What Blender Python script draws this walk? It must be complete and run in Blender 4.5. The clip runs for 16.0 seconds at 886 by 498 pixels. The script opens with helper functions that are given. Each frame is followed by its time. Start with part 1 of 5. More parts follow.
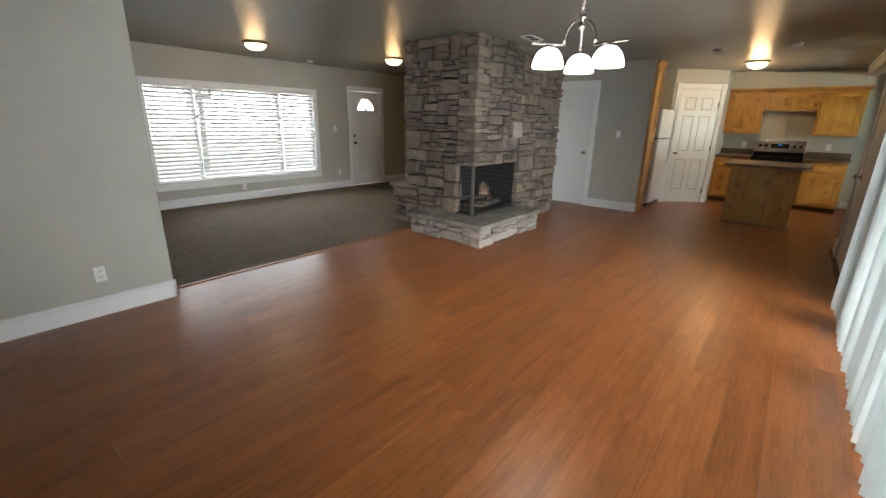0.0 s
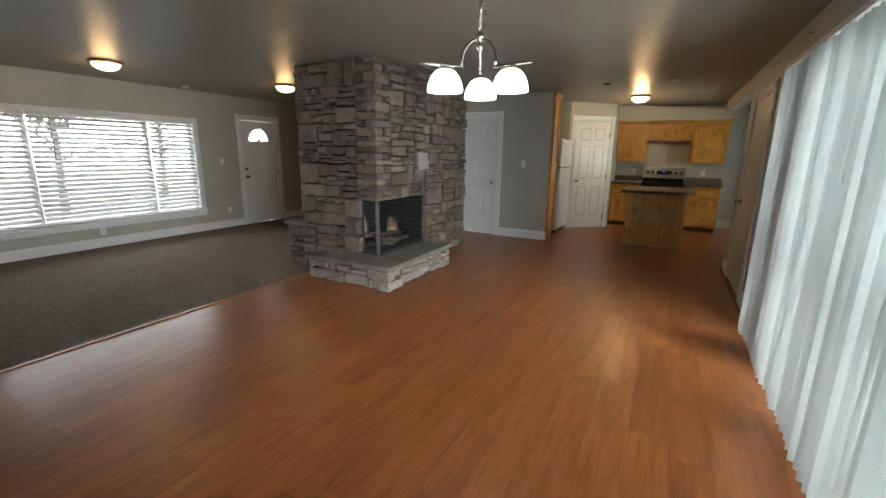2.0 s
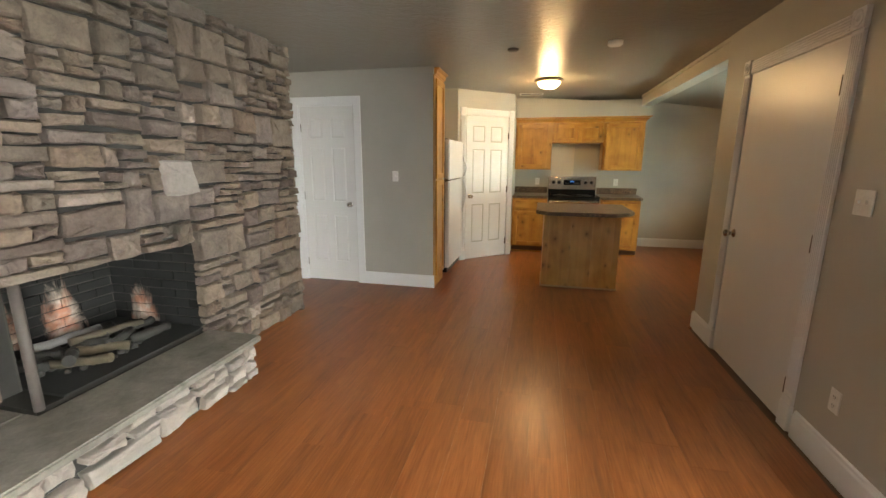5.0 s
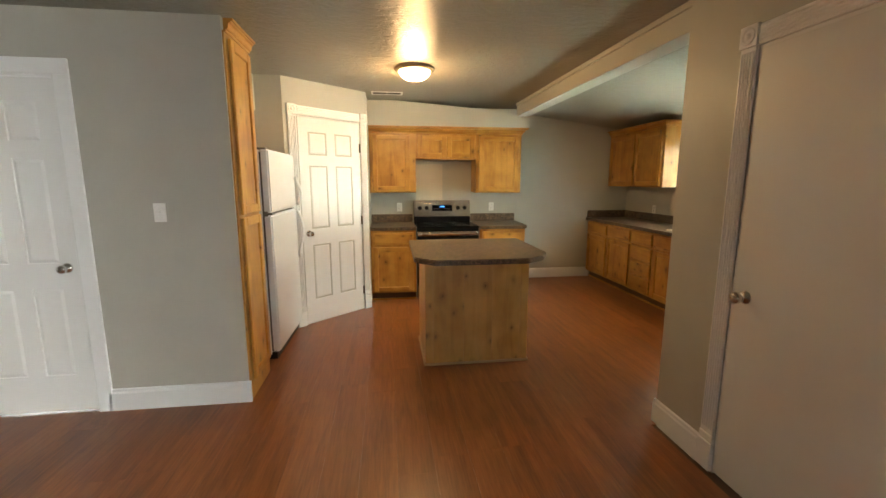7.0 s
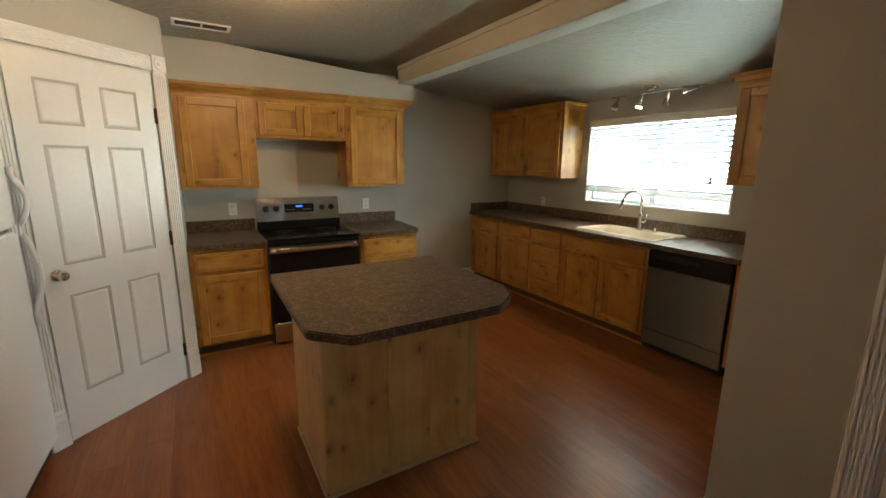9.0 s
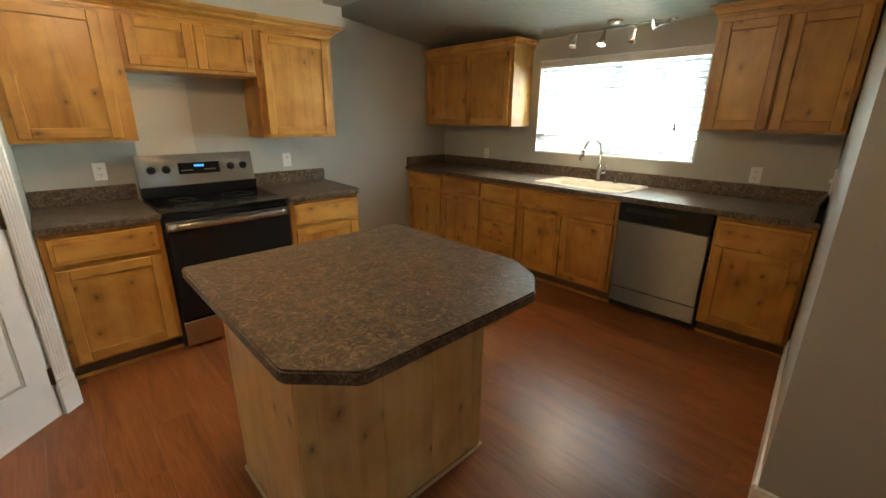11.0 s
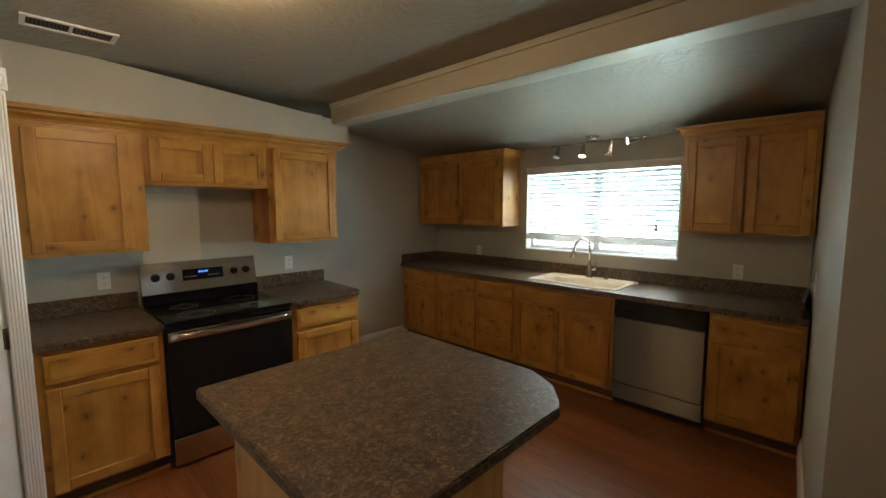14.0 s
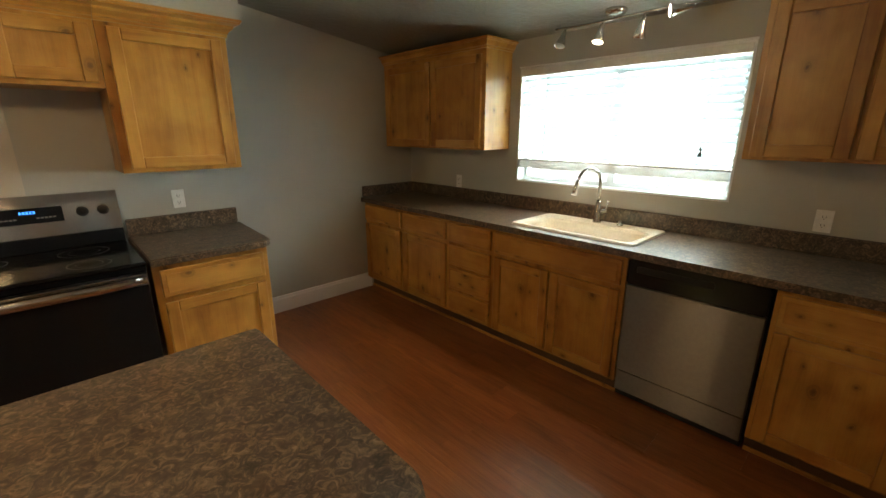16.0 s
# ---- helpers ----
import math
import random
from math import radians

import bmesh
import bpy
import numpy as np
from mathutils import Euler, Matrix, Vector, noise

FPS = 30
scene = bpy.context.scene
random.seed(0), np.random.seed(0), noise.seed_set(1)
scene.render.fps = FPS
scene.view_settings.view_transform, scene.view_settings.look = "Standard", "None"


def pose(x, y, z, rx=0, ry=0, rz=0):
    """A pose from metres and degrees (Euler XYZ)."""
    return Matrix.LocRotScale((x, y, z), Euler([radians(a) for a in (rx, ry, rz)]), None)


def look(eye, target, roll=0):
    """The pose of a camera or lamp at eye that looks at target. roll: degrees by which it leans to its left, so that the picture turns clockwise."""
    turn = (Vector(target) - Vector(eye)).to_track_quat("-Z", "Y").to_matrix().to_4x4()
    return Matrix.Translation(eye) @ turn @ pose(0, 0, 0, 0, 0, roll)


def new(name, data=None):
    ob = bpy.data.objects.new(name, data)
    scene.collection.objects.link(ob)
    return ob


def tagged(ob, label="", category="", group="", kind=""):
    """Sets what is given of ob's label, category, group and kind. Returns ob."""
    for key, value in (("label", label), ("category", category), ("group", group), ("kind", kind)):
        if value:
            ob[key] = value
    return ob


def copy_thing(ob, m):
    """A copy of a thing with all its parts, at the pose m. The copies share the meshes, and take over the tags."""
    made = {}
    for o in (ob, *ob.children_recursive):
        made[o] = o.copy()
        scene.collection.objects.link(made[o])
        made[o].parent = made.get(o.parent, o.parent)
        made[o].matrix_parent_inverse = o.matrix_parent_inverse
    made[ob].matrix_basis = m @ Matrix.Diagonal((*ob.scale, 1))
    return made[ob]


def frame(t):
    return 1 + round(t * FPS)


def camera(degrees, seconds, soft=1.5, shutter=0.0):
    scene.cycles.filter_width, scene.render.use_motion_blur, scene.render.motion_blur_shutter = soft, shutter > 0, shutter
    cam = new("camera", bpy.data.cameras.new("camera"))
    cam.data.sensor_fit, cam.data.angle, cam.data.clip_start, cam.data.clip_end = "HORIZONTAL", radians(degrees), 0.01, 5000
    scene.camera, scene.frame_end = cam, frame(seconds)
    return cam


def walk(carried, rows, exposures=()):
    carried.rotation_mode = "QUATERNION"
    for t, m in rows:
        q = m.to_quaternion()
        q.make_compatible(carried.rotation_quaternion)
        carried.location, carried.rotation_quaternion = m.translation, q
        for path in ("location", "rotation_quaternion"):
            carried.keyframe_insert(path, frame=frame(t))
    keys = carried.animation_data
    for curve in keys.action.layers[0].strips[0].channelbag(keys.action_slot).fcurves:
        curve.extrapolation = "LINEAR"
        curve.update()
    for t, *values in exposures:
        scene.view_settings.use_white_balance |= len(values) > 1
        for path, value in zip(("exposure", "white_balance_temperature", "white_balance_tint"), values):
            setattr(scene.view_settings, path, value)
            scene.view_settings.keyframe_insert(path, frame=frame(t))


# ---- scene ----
cam = camera(93.4, 16.0)
PATH = [
    (0, (0.578, 0.148, 1.434), (-0.636, 1.625, 0.846), 1.2),
    (0.5, (0.579, 0.143, 1.475), (-0.612, 1.693, 1.054), 1.1),
    (1, (0.549, 0.159, 1.459), (-0.53, 1.805, 1.101), 0.9),
    (1.5, (0.488, 0.317, 1.431), (-0.444, 2.031, 0.989), 0.8),
    (2, (0.384, 0.631, 1.442), (-0.529, 2.353, 0.992), 0.8),
    (2.5, (0.248, 0.977, 1.415), (-0.705, 2.686, 0.999), 0.6),
    (3, (0.092, 1.378, 1.44), (-0.863, 3.093, 1.057), 0.6),
    (3.5, (0.005, 1.819, 1.449), (-0.945, 3.539, 1.074), 0.6),
    (4, (-0.151, 2.267, 1.409), (-1.107, 3.972, 0.986), 0.6),
    (4.5, (-0.239, 2.694, 1.428), (-0.992, 4.496, 0.996), 0.5),
    (5, (-0.236, 3.148, 1.442), (-0.672, 5.056, 1.029), 0.3),
    (5.2, (-0.265, 3.32, 1.445), (-0.588, 5.262, 1.096), 0.2),
    (7.5, (-0.453, 5.365, 1.481), (-0.12, 7.311, 1.158), 0.2),
    (8, (-0.428, 5.792, 1.514), (-0.001, 7.705, 1.116), 0.5),
    (8.5, (-0.504, 6.086, 1.539), (0.18, 7.928, 1.166), 0.5),
    (9, (-0.57, 6.351, 1.536), (0.432, 8.034, 1.131), 0.5),
    (9.5, (-0.55, 6.586, 1.458), (0.627, 8.141, 1.012), 0.5),
    (11.8, (-0.59, 7.085, 1.492), (0.736, 8.438, 0.853), 0.7),
    (12, (-0.63, 7.063, 1.503), (0.682, 8.443, 0.893), 0.3),
    (12.5, (-0.712, 7.089, 1.591), (0.655, 8.486, 1.17), 0.2),
    (13, (-0.759, 7.103, 1.613), (0.595, 8.56, 1.404), 0.1),
    (13.5, (-0.765, 7.092, 1.62), (0.549, 8.594, 1.48), -0.1),
    (14, (-0.687, 7.092, 1.587), (0.748, 8.471, 1.386), -0.1),
    (14.5, (-0.48, 7.125, 1.639), (1.117, 8.29, 1.335), -0.2),
    (15, (-0.236, 7.174, 1.571), (1.375, 8.308, 1.229), 0.0),
    (15.5, (0.046, 7.268, 1.459), (1.552, 8.489, 0.969), 0.2),
    (16, (0.373, 7.493, 1.523), (1.703, 8.885, 0.979), -0.0),
]
STOPS = [(0.0, 0.3), (0.5, 0.18), (1.0, 0.0), (1.5, -0.03), (2.5, 0.0), (3.0, 0.15), (3.5, 0.32), (4.0, 0.47), (4.5, 0.6), (5.0, 0.87),
         (6.2, 1.05), (7.5, 1.05), (8.0, 0.83), (8.5, 0.46), (9.0, 0.22), (9.5, 0.40), (10.8, 0.70), (12.0, 0.84), (12.5, 0.58), (13.0, 0.12), (13.5, -0.15),
         (14.0, -0.08), (15.0, 0.20), (15.5, 0.20), (16.0, 0.33)]
WARMTH = [(0.0, 6500), (1.5, 6480), (2.5, 6430), (3.5, 6600), (4.5, 7100), (7.5, 7100), (9.0, 6500), (12.5, 6300), (14.0, 6300), (16.0, 6500)]


def warmth(t):
    for (a, u), (b, v) in zip(WARMTH, WARMTH[1:]):
        if t <= b:
            return u + (v - u) * (t - a) / (b - a)
    return WARMTH[-1][1]


walk(cam, [(t, look(eye, target, roll)) for t, eye, target, roll in PATH], [(t, e, warmth(t), 10) for t, e in STOPS])

# ---- world and light ----
world = bpy.data.worlds.new("world")
scene.world = world
world.use_nodes = True
wn = world.node_tree
sky = wn.nodes.new("ShaderNodeTexSky")
sky.sky_type = "NISHITA"
sky.sun_disc = False
sky.sun_elevation = radians(70)
sky.sun_rotation = radians(180)
sky.air_density, sky.dust_density, sky.ozone_density = 1.0, 4.0, 1.0
wn.links.new(sky.outputs[0], wn.nodes["Background"].inputs[0])
wn.nodes["Background"].inputs[1].default_value = 0.15

sun_data = bpy.data.lights.new("sun", "SUN")
sun_data.energy, sun_data.angle, sun_data.color = 2.5, radians(12), (1.0, 0.96, 0.9)
sun = new("sun", sun_data)
sun.matrix_world = look((0, 0, 10), (0.2, 3.6, 0))


def area_light(name, m, w, h, watts, color, spread=math.pi):
    data = bpy.data.lights.new(name, "AREA")
    data.shape, data.size, data.size_y, data.energy, data.color = "RECTANGLE", w, h, watts, color
    data.spread = spread
    ob = new(name, data)
    ob.matrix_world = m
    return ob


# daylight in the patio doors and over the sink
area_light("window_light_patio", look((1.55, 2.2, 1.1), (0, 2.2, 0.55)), 4.6, 1.95, 430, (0.90, 0.97, 0.97), radians(140))
area_light("window_light_kitchen", look((3.55, 8.83, 1.60), (0, 9.6, 2.5)), 1.45, 0.75, 48, (0.80, 0.97, 0.93), radians(122))
area_light("lawn_light_kitchen", look((3.45, 8.83, 1.25), (1.95, 9.2, 2.62)), 1.45, 0.5, 180, (0.80, 1.0, 0.90), radians(94))


def bulb(name, place, watts, color, size=0.05):
    data = bpy.data.lights.new(name, "POINT")
    data.energy, data.color, data.shadow_soft_size = watts, color, size
    ob = new(name, data)
    ob.location = place
    return ob


# ---- materials ----
class Mat:
    def __init__(self, name):
        self.m = bpy.data.materials.new(name)
        self.m.use_nodes = True
        self.t = self.m.node_tree
        self.b = self.t.nodes["Principled BSDF"]

    def n(self, kind, **props):
        node = self.t.nodes.new("ShaderNode" + kind)
        for k, v in props.items():
            if k in ("operation", "blend_type", "data_type", "feature", "noise_dimensions", "voronoi_dimensions", "wave_type", "bands_direction"):
                setattr(node, k, v)
            else:
                node.inputs[k].default_value = v
        return node

    def l(self, a, b):
        self.t.links.new(a, b)

    def coords(self, scale=(1, 1, 1), rot=(0, 0, 0), world_space=False):
        mp = self.n("Mapping")
        mp.inputs["Scale"].default_value = scale
        mp.inputs["Rotation"].default_value = rot
        if world_space:
            self.l(self.n("NewGeometry").outputs["Position"], mp.inputs[0])
        else:
            self.l(self.n("TexCoord").outputs["Object"], mp.inputs[0])
        return mp.outputs[0]

    def noise(self, vec, scale, detail=4, rough=0.55, distortion=0.0):
        nd = self.n("TexNoise", Scale=scale, Detail=detail, Roughness=rough, Distortion=distortion)
        self.l(vec, nd.inputs["Vector"])
        return nd.outputs["Fac"]

    def ramp(self, fac, stops):
        r = self.n("ValToRGB")
        els = r.color_ramp.elements
        while len(els) > 1:
            els.remove(els[-1])
        els[0].position, els[0].color = stops[0][0], (*stops[0][1], 1)
        for p, c in stops[1:]:
            e = els.new(p)
            e.color = (*c, 1)
        self.l(fac, r.inputs[0])
        return r.outputs[0]

    def mix(self, fac, a, b, mode="MIX"):
        m = self.n("Mix", data_type="RGBA", blend_type=mode)
        if isinstance(fac, (int, float)):
            m.inputs[0].default_value = fac
        else:
            self.l(fac, m.inputs[0])
        for sock, v in ((m.inputs[6], a), (m.inputs[7], b)):
            if isinstance(v, tuple):
                sock.default_value = (*v, 1)
            else:
                self.l(v, sock)
        return m.outputs[2]

    def bump(self, height, strength, distance):
        b = self.n("Bump", Strength=strength, Distance=distance)
        self.l(height, b.inputs["Height"])
        self.l(b.outputs[0], self.b.inputs["Normal"])

    def done(self, color=None, rough=0.5, metal=0.0, **more):
        if isinstance(color, tuple):
            self.b.inputs["Base Color"].default_value = (*color, 1)
        elif color is not None:
            self.l(color, self.b.inputs["Base Color"])
        if isinstance(rough, (int, float)):
            self.b.inputs["Roughness"].default_value = rough
        else:
            self.l(rough, self.b.inputs["Roughness"])
        self.b.inputs["Metallic"].default_value = metal
        for k, v in more.items():
            self.b.inputs[k.replace("_", " ")].default_value = v
        return self.m


def paint(name, color, rough=0.5, bump=0.25, scale=90.0, spread=0.06):
    m = Mat(name)
    v = m.coords(world_space=True)
    big = m.noise(v, 1.3, 3)
    fine = m.noise(v, scale, 4)
    dark = tuple(c * (1 - spread) for c in color)
    light = tuple(min(0.95, c * (1 + spread)) for c in color)
    m.bump(fine, bump, 0.002)
    return m.done(m.ramp(big, [(0.3, dark), (0.7, light)]), rough)


def plain(name, color, rough=0.4, metal=0.0, **more):
    m = Mat(name)
    f = m.noise(m.coords(), 60, 3)
    c = m.ramp(f, [(0.3, tuple(x * 0.93 for x in color)), (0.7, tuple(min(1, x * 1.05) for x in color))])
    return m.done(c, rough, metal, **more)


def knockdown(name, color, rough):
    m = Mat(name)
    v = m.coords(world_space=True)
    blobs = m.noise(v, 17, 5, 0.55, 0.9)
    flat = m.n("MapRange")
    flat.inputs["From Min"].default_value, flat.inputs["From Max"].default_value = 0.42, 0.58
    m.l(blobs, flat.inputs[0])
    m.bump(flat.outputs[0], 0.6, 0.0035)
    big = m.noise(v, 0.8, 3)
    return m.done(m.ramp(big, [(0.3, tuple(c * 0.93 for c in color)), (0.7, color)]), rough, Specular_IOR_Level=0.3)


def glow(name, color, strength, base=(0.9, 0.9, 0.88)):
    m = Mat(name)
    m.b.inputs["Emission Color"].default_value = (*color, 1)
    m.b.inputs["Emission Strength"].default_value = strength
    return m.done(base, 0.3)


def wood(name, dark, mid, light, knots=True, rough=0.33, along=2):
    m = Mat(name)
    sc = [9.0, 9.0, 9.0]
    sc[along] = 0.9
    tc = m.n("TexCoord")
    info = m.n("ObjectInfo")
    shift = m.n("VectorMath", operation="MULTIPLY_ADD")
    comb = m.n("CombineXYZ")
    for i in range(3):
        m.l(info.outputs["Random"], comb.inputs[i])
    m.l(comb.outputs[0], shift.inputs[0])
    shift.inputs[1].default_value = (31.0, 17.0, 23.0)
    m.l(tc.outputs["Object"], shift.inputs[2])
    mp = m.n("Mapping")
    mp.inputs["Scale"].default_value = sc
    m.l(shift.outputs[0], mp.inputs[0])
    g1 = m.noise(mp.outputs[0], 1.0, 6, 0.6, 0.9)
    fine_sc = m.n("Mapping")
    fine_sc.inputs["Scale"].default_value = [7.0 if i == along else 150.0 for i in range(3)]
    m.l(shift.outputs[0], fine_sc.inputs[0])
    g2 = m.noise(fine_sc.outputs[0], 1.0, 3)
    blot = m.noise(shift.outputs[0], 4.0, 3)
    c = m.ramp(g1, [(0.28, dark), (0.47, mid), (0.72, light)])
    c = m.mix(0.13, c, m.ramp(g2, [(0.35, dark), (0.65, light)]))
    c = m.mix(0.35, c, m.ramp(blot, [(0.38, dark), (0.62, light)]))
    if knots:
        sep = m.n("SeparateXYZ")
        m.l(shift.outputs[0], sep.inputs[0])
        across = m.n("Math", operation="ADD")
        m.l(sep.outputs[0], across.inputs[0])
        m.l(sep.outputs[1], across.inputs[1])
        face = m.n("CombineXYZ")
        m.l(across.outputs[0], face.inputs[0])
        m.l(sep.outputs[2], face.inputs[1])
        for size, seed in ((0.8, 0.0), (1.6, 5.3)):
            ks = m.n("Mapping")
            ks.inputs["Scale"].default_value = (2.6 * size, 3.8 * size, 1.0) if along == 0 else (3.8 * size, 2.6 * size, 1.0)
            ks.inputs["Location"].default_value = (seed, seed * 3, 0.0)
            wave = m.n("VectorMath", operation="MULTIPLY_ADD")
            nz = m.n("TexNoise", Scale=16.0, Detail=3.0)
            m.l(shift.outputs[0], nz.inputs["Vector"])
            m.l(nz.outputs["Color"], wave.inputs[0])
            wave.inputs[1].default_value = (0.03, 0.03, 0.0)
            m.l(face.outputs[0], wave.inputs[2])
            m.l(wave.outputs[0], ks.inputs[0])
            wob = m.n("TexVoronoi", voronoi_dimensions="2D", Scale=1.0)
            m.l(ks.outputs[0], wob.inputs["Vector"])
            k = m.ramp(wob.outputs["Distance"], [(0.0, (0.9, 0.9, 0.9)), (0.03, (0.7, 0.7, 0.7)), (0.045, (0.35, 0.35, 0.35)), (0.06, (0.5, 0.5, 0.5)), (0.085, (0.2, 0.2, 0.2)), (0.22, (0, 0, 0))])
            some = m.ramp(wob.outputs["Color"], [(0.50, (0, 0, 0)), (0.56, (1, 1, 1))])
            k = m.mix(1.0, k, some, "MULTIPLY")
            c = m.mix(k, c, tuple(x * 0.3 for x in dark))
    c = m.mix(1.0, c, m.ramp(info.outputs["Random"], [(0.0, (0.86, 0.83, 0.79)), (0.4, (0.95, 0.93, 0.91)), (1.0, (1.0, 1.0, 1.0))]), "MULTIPLY")
    m.bump(g2, 0.08, 0.001)
    return m.done(c, rough)


WALL = paint("wall_paint", (0.44, 0.43, 0.385), 0.45, 0.3, 70)
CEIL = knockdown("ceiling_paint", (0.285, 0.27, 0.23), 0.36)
TRIM = paint("white_trim_paint", (0.78, 0.79, 0.80), 0.3, 0.05, 40, 0.02)
DOORW = paint("white_door_paint", (0.72, 0.72, 0.72), 0.32, 0.08, 60, 0.02)
ALDER = wood("knotty_alder", (0.26, 0.090, 0.017), (0.50, 0.226, 0.040), (0.63, 0.345, 0.078))
ALDER_H = wood("knotty_alder_across", (0.26, 0.090, 0.017), (0.50, 0.226, 0.040), (0.63, 0.345, 0.078), along=0)
ALDER_PALE = wood("knotty_alder_pale", (0.50, 0.26, 0.085), (0.72, 0.44, 0.155), (0.80, 0.55, 0.23))
PALE_TRIM = plain("pale_trim_wood", (0.60, 0.46, 0.28), 0.4)
KICK = plain("dark_kick_wood", (0.10, 0.05, 0.025), 0.5)
CHROME = plain("brushed_nickel", (0.62, 0.60, 0.57), 0.25, 1.0)
STEEL_DARK = plain("brushed_dark_steel", (0.19, 0.172, 0.15), 0.42, 1.0, Anisotropic=1.0, Anisotropic_Rotation=0.25)
STEEL = plain("stainless_steel", (0.56, 0.54, 0.51), 0.2, 1.0, Anisotropic=0.9, Anisotropic_Rotation=0.25)
BLACK = plain("black_enamel", (0.009, 0.009, 0.010), 0.13, Specular_IOR_Level=0.28)
BLACK_M = plain("black_plastic", (0.012, 0.012, 0.013), 0.35, Specular_IOR_Level=0.3)
PLASTIC = plain("white_plastic", (0.78, 0.78, 0.76), 0.35)
FRIDGE = paint("white_enamel", (0.75, 0.76, 0.78), 0.28, 0.15, 160, 0.01)
SINKM = plain("almond_enamel", (0.86, 0.81, 0.70), 0.32)
DARKM = plain("dark_slot", (0.02, 0.02, 0.02), 0.6)
POST = plain("heat_dulled_iron", (0.085, 0.072, 0.066), 0.7)
FIRE_MORTAR = plain("fire_mortar", (0.045, 0.040, 0.036), 0.9)
MORTAR = plain("mortar", (0.03, 0.028, 0.026), 0.9)
PAN = plain("brushed_bronze_pan", (0.34, 0.26, 0.18), 0.35, 0.6)
BRONZE = plain("bronze_metal", (0.10, 0.07, 0.045), 0.4, 0.8)
IRON = plain("grey_iron", (0.16, 0.15, 0.14), 0.45, 0.8)
LAMP_WARM = glow("lit_warm_glass", (1.0, 0.72, 0.36), 9.0)
LAMP_WHITE = glow("lit_white_glass", (1.0, 0.97, 0.9), 5.0)
LAMP_SPOT = glow("lit_spot", (1.0, 0.86, 0.62), 25.0)
DISPLAY = glow("blue_display", (0.05, 0.3, 1.0), 2.0, (0.02, 0.03, 0.1))


def m_stone(name="ledge_stone", pale=0.0):
    m = Mat(name)
    info = m.n("ObjectInfo")
    v = m.coords(world_space=True)
    c = m.ramp(info.outputs["Random"], [(0.0, (0.176, 0.141, 0.117)), (0.16, (0.241, 0.193, 0.158)), (0.3, (0.217, 0.155, 0.119)), (0.42, (0.288, 0.227, 0.182)), (0.55, (0.146, 0.109, 0.096)), (0.68, (0.235, 0.193, 0.179)), (0.82, (0.279, 0.214, 0.165)), (0.92, (0.194, 0.158, 0.140)), (1.0, (0.346, 0.284, 0.246))])
    n1 = m.noise(v, 9, 6, 0.65)
    c = m.mix(0.7, c, m.ramp(n1, [(0.3, (0.50, 0.48, 0.46)), (0.7, (1.0, 0.98, 0.95))]), "MULTIPLY")
    c = m.mix(0.55, c, m.ramp(m.noise(v, 24, 6, 0.7, 0.6), [(0.36, (0.52, 0.49, 0.46)), (0.5, (0.92, 0.90, 0.88)), (0.66, (1.0, 1.0, 1.0))]), "MULTIPLY")
    c = m.mix(0.4, c, m.ramp(m.noise(v, 70, 4), [(0.3, (0.5, 0.5, 0.5)), (0.7, (1, 1, 1))]), "MULTIPLY")
    if pale:
        c = m.mix(pale, c, (0.64, 0.60, 0.58))
    # smoke stain over the opening
    d = m.n("VectorMath", operation="DISTANCE")
    st = m.n("Mapping")
    st.inputs["Scale"].default_value = (0.4, 1.0, 1.7)
    st.inputs["Location"].default_value = (0.98, -5.30, -1.75)
    m.l(v, st.inputs[0])
    m.l(st.outputs[0], d.inputs[0])
    d.inputs[1].default_value = (0, 0, 0)
    wob = m.n("Math", operation="ADD")
    m.l(d.outputs["Value"], wob.inputs[0])
    sc = m.n("Math", operation="MULTIPLY")
    m.l(n1, sc.inputs[0])
    sc.inputs[1].default_value = 0.3
    m.l(sc.outputs[0], wob.inputs[1])
    c = m.mix(m.ramp(wob.outputs[0], [(0.18, (0.7, 0.7, 0.7)), (0.42, (0, 0, 0))]), c, (0.03, 0.028, 0.026))
    # wide, faint darker patch high on the face
    high = m.n("VectorMath", operation="DISTANCE")
    wide = m.n("Mapping")
    wide.inputs["Scale"].default_value = (0.5, 0.62, 1.0)
    m.l(v, wide.inputs[0])
    m.l(wide.outputs[0], high.inputs[0])
    high.inputs[1].default_value = (-1.22, 3.16, 2.45)
    spread = m.n("Math", operation="ADD")
    m.l(high.outputs["Value"], spread.inputs[0])
    m.l(sc.outputs[0], spread.inputs[1])
    c = m.mix(m.ramp(spread.outputs[0], [(0.30, (0.5, 0.5, 0.5)), (0.95, (0, 0, 0))]), c, (0.050, 0.046, 0.036))
    m.bump(m.noise(v, 30, 8, 0.72), 0.9, 0.016)
    return m.done(c, 0.8)


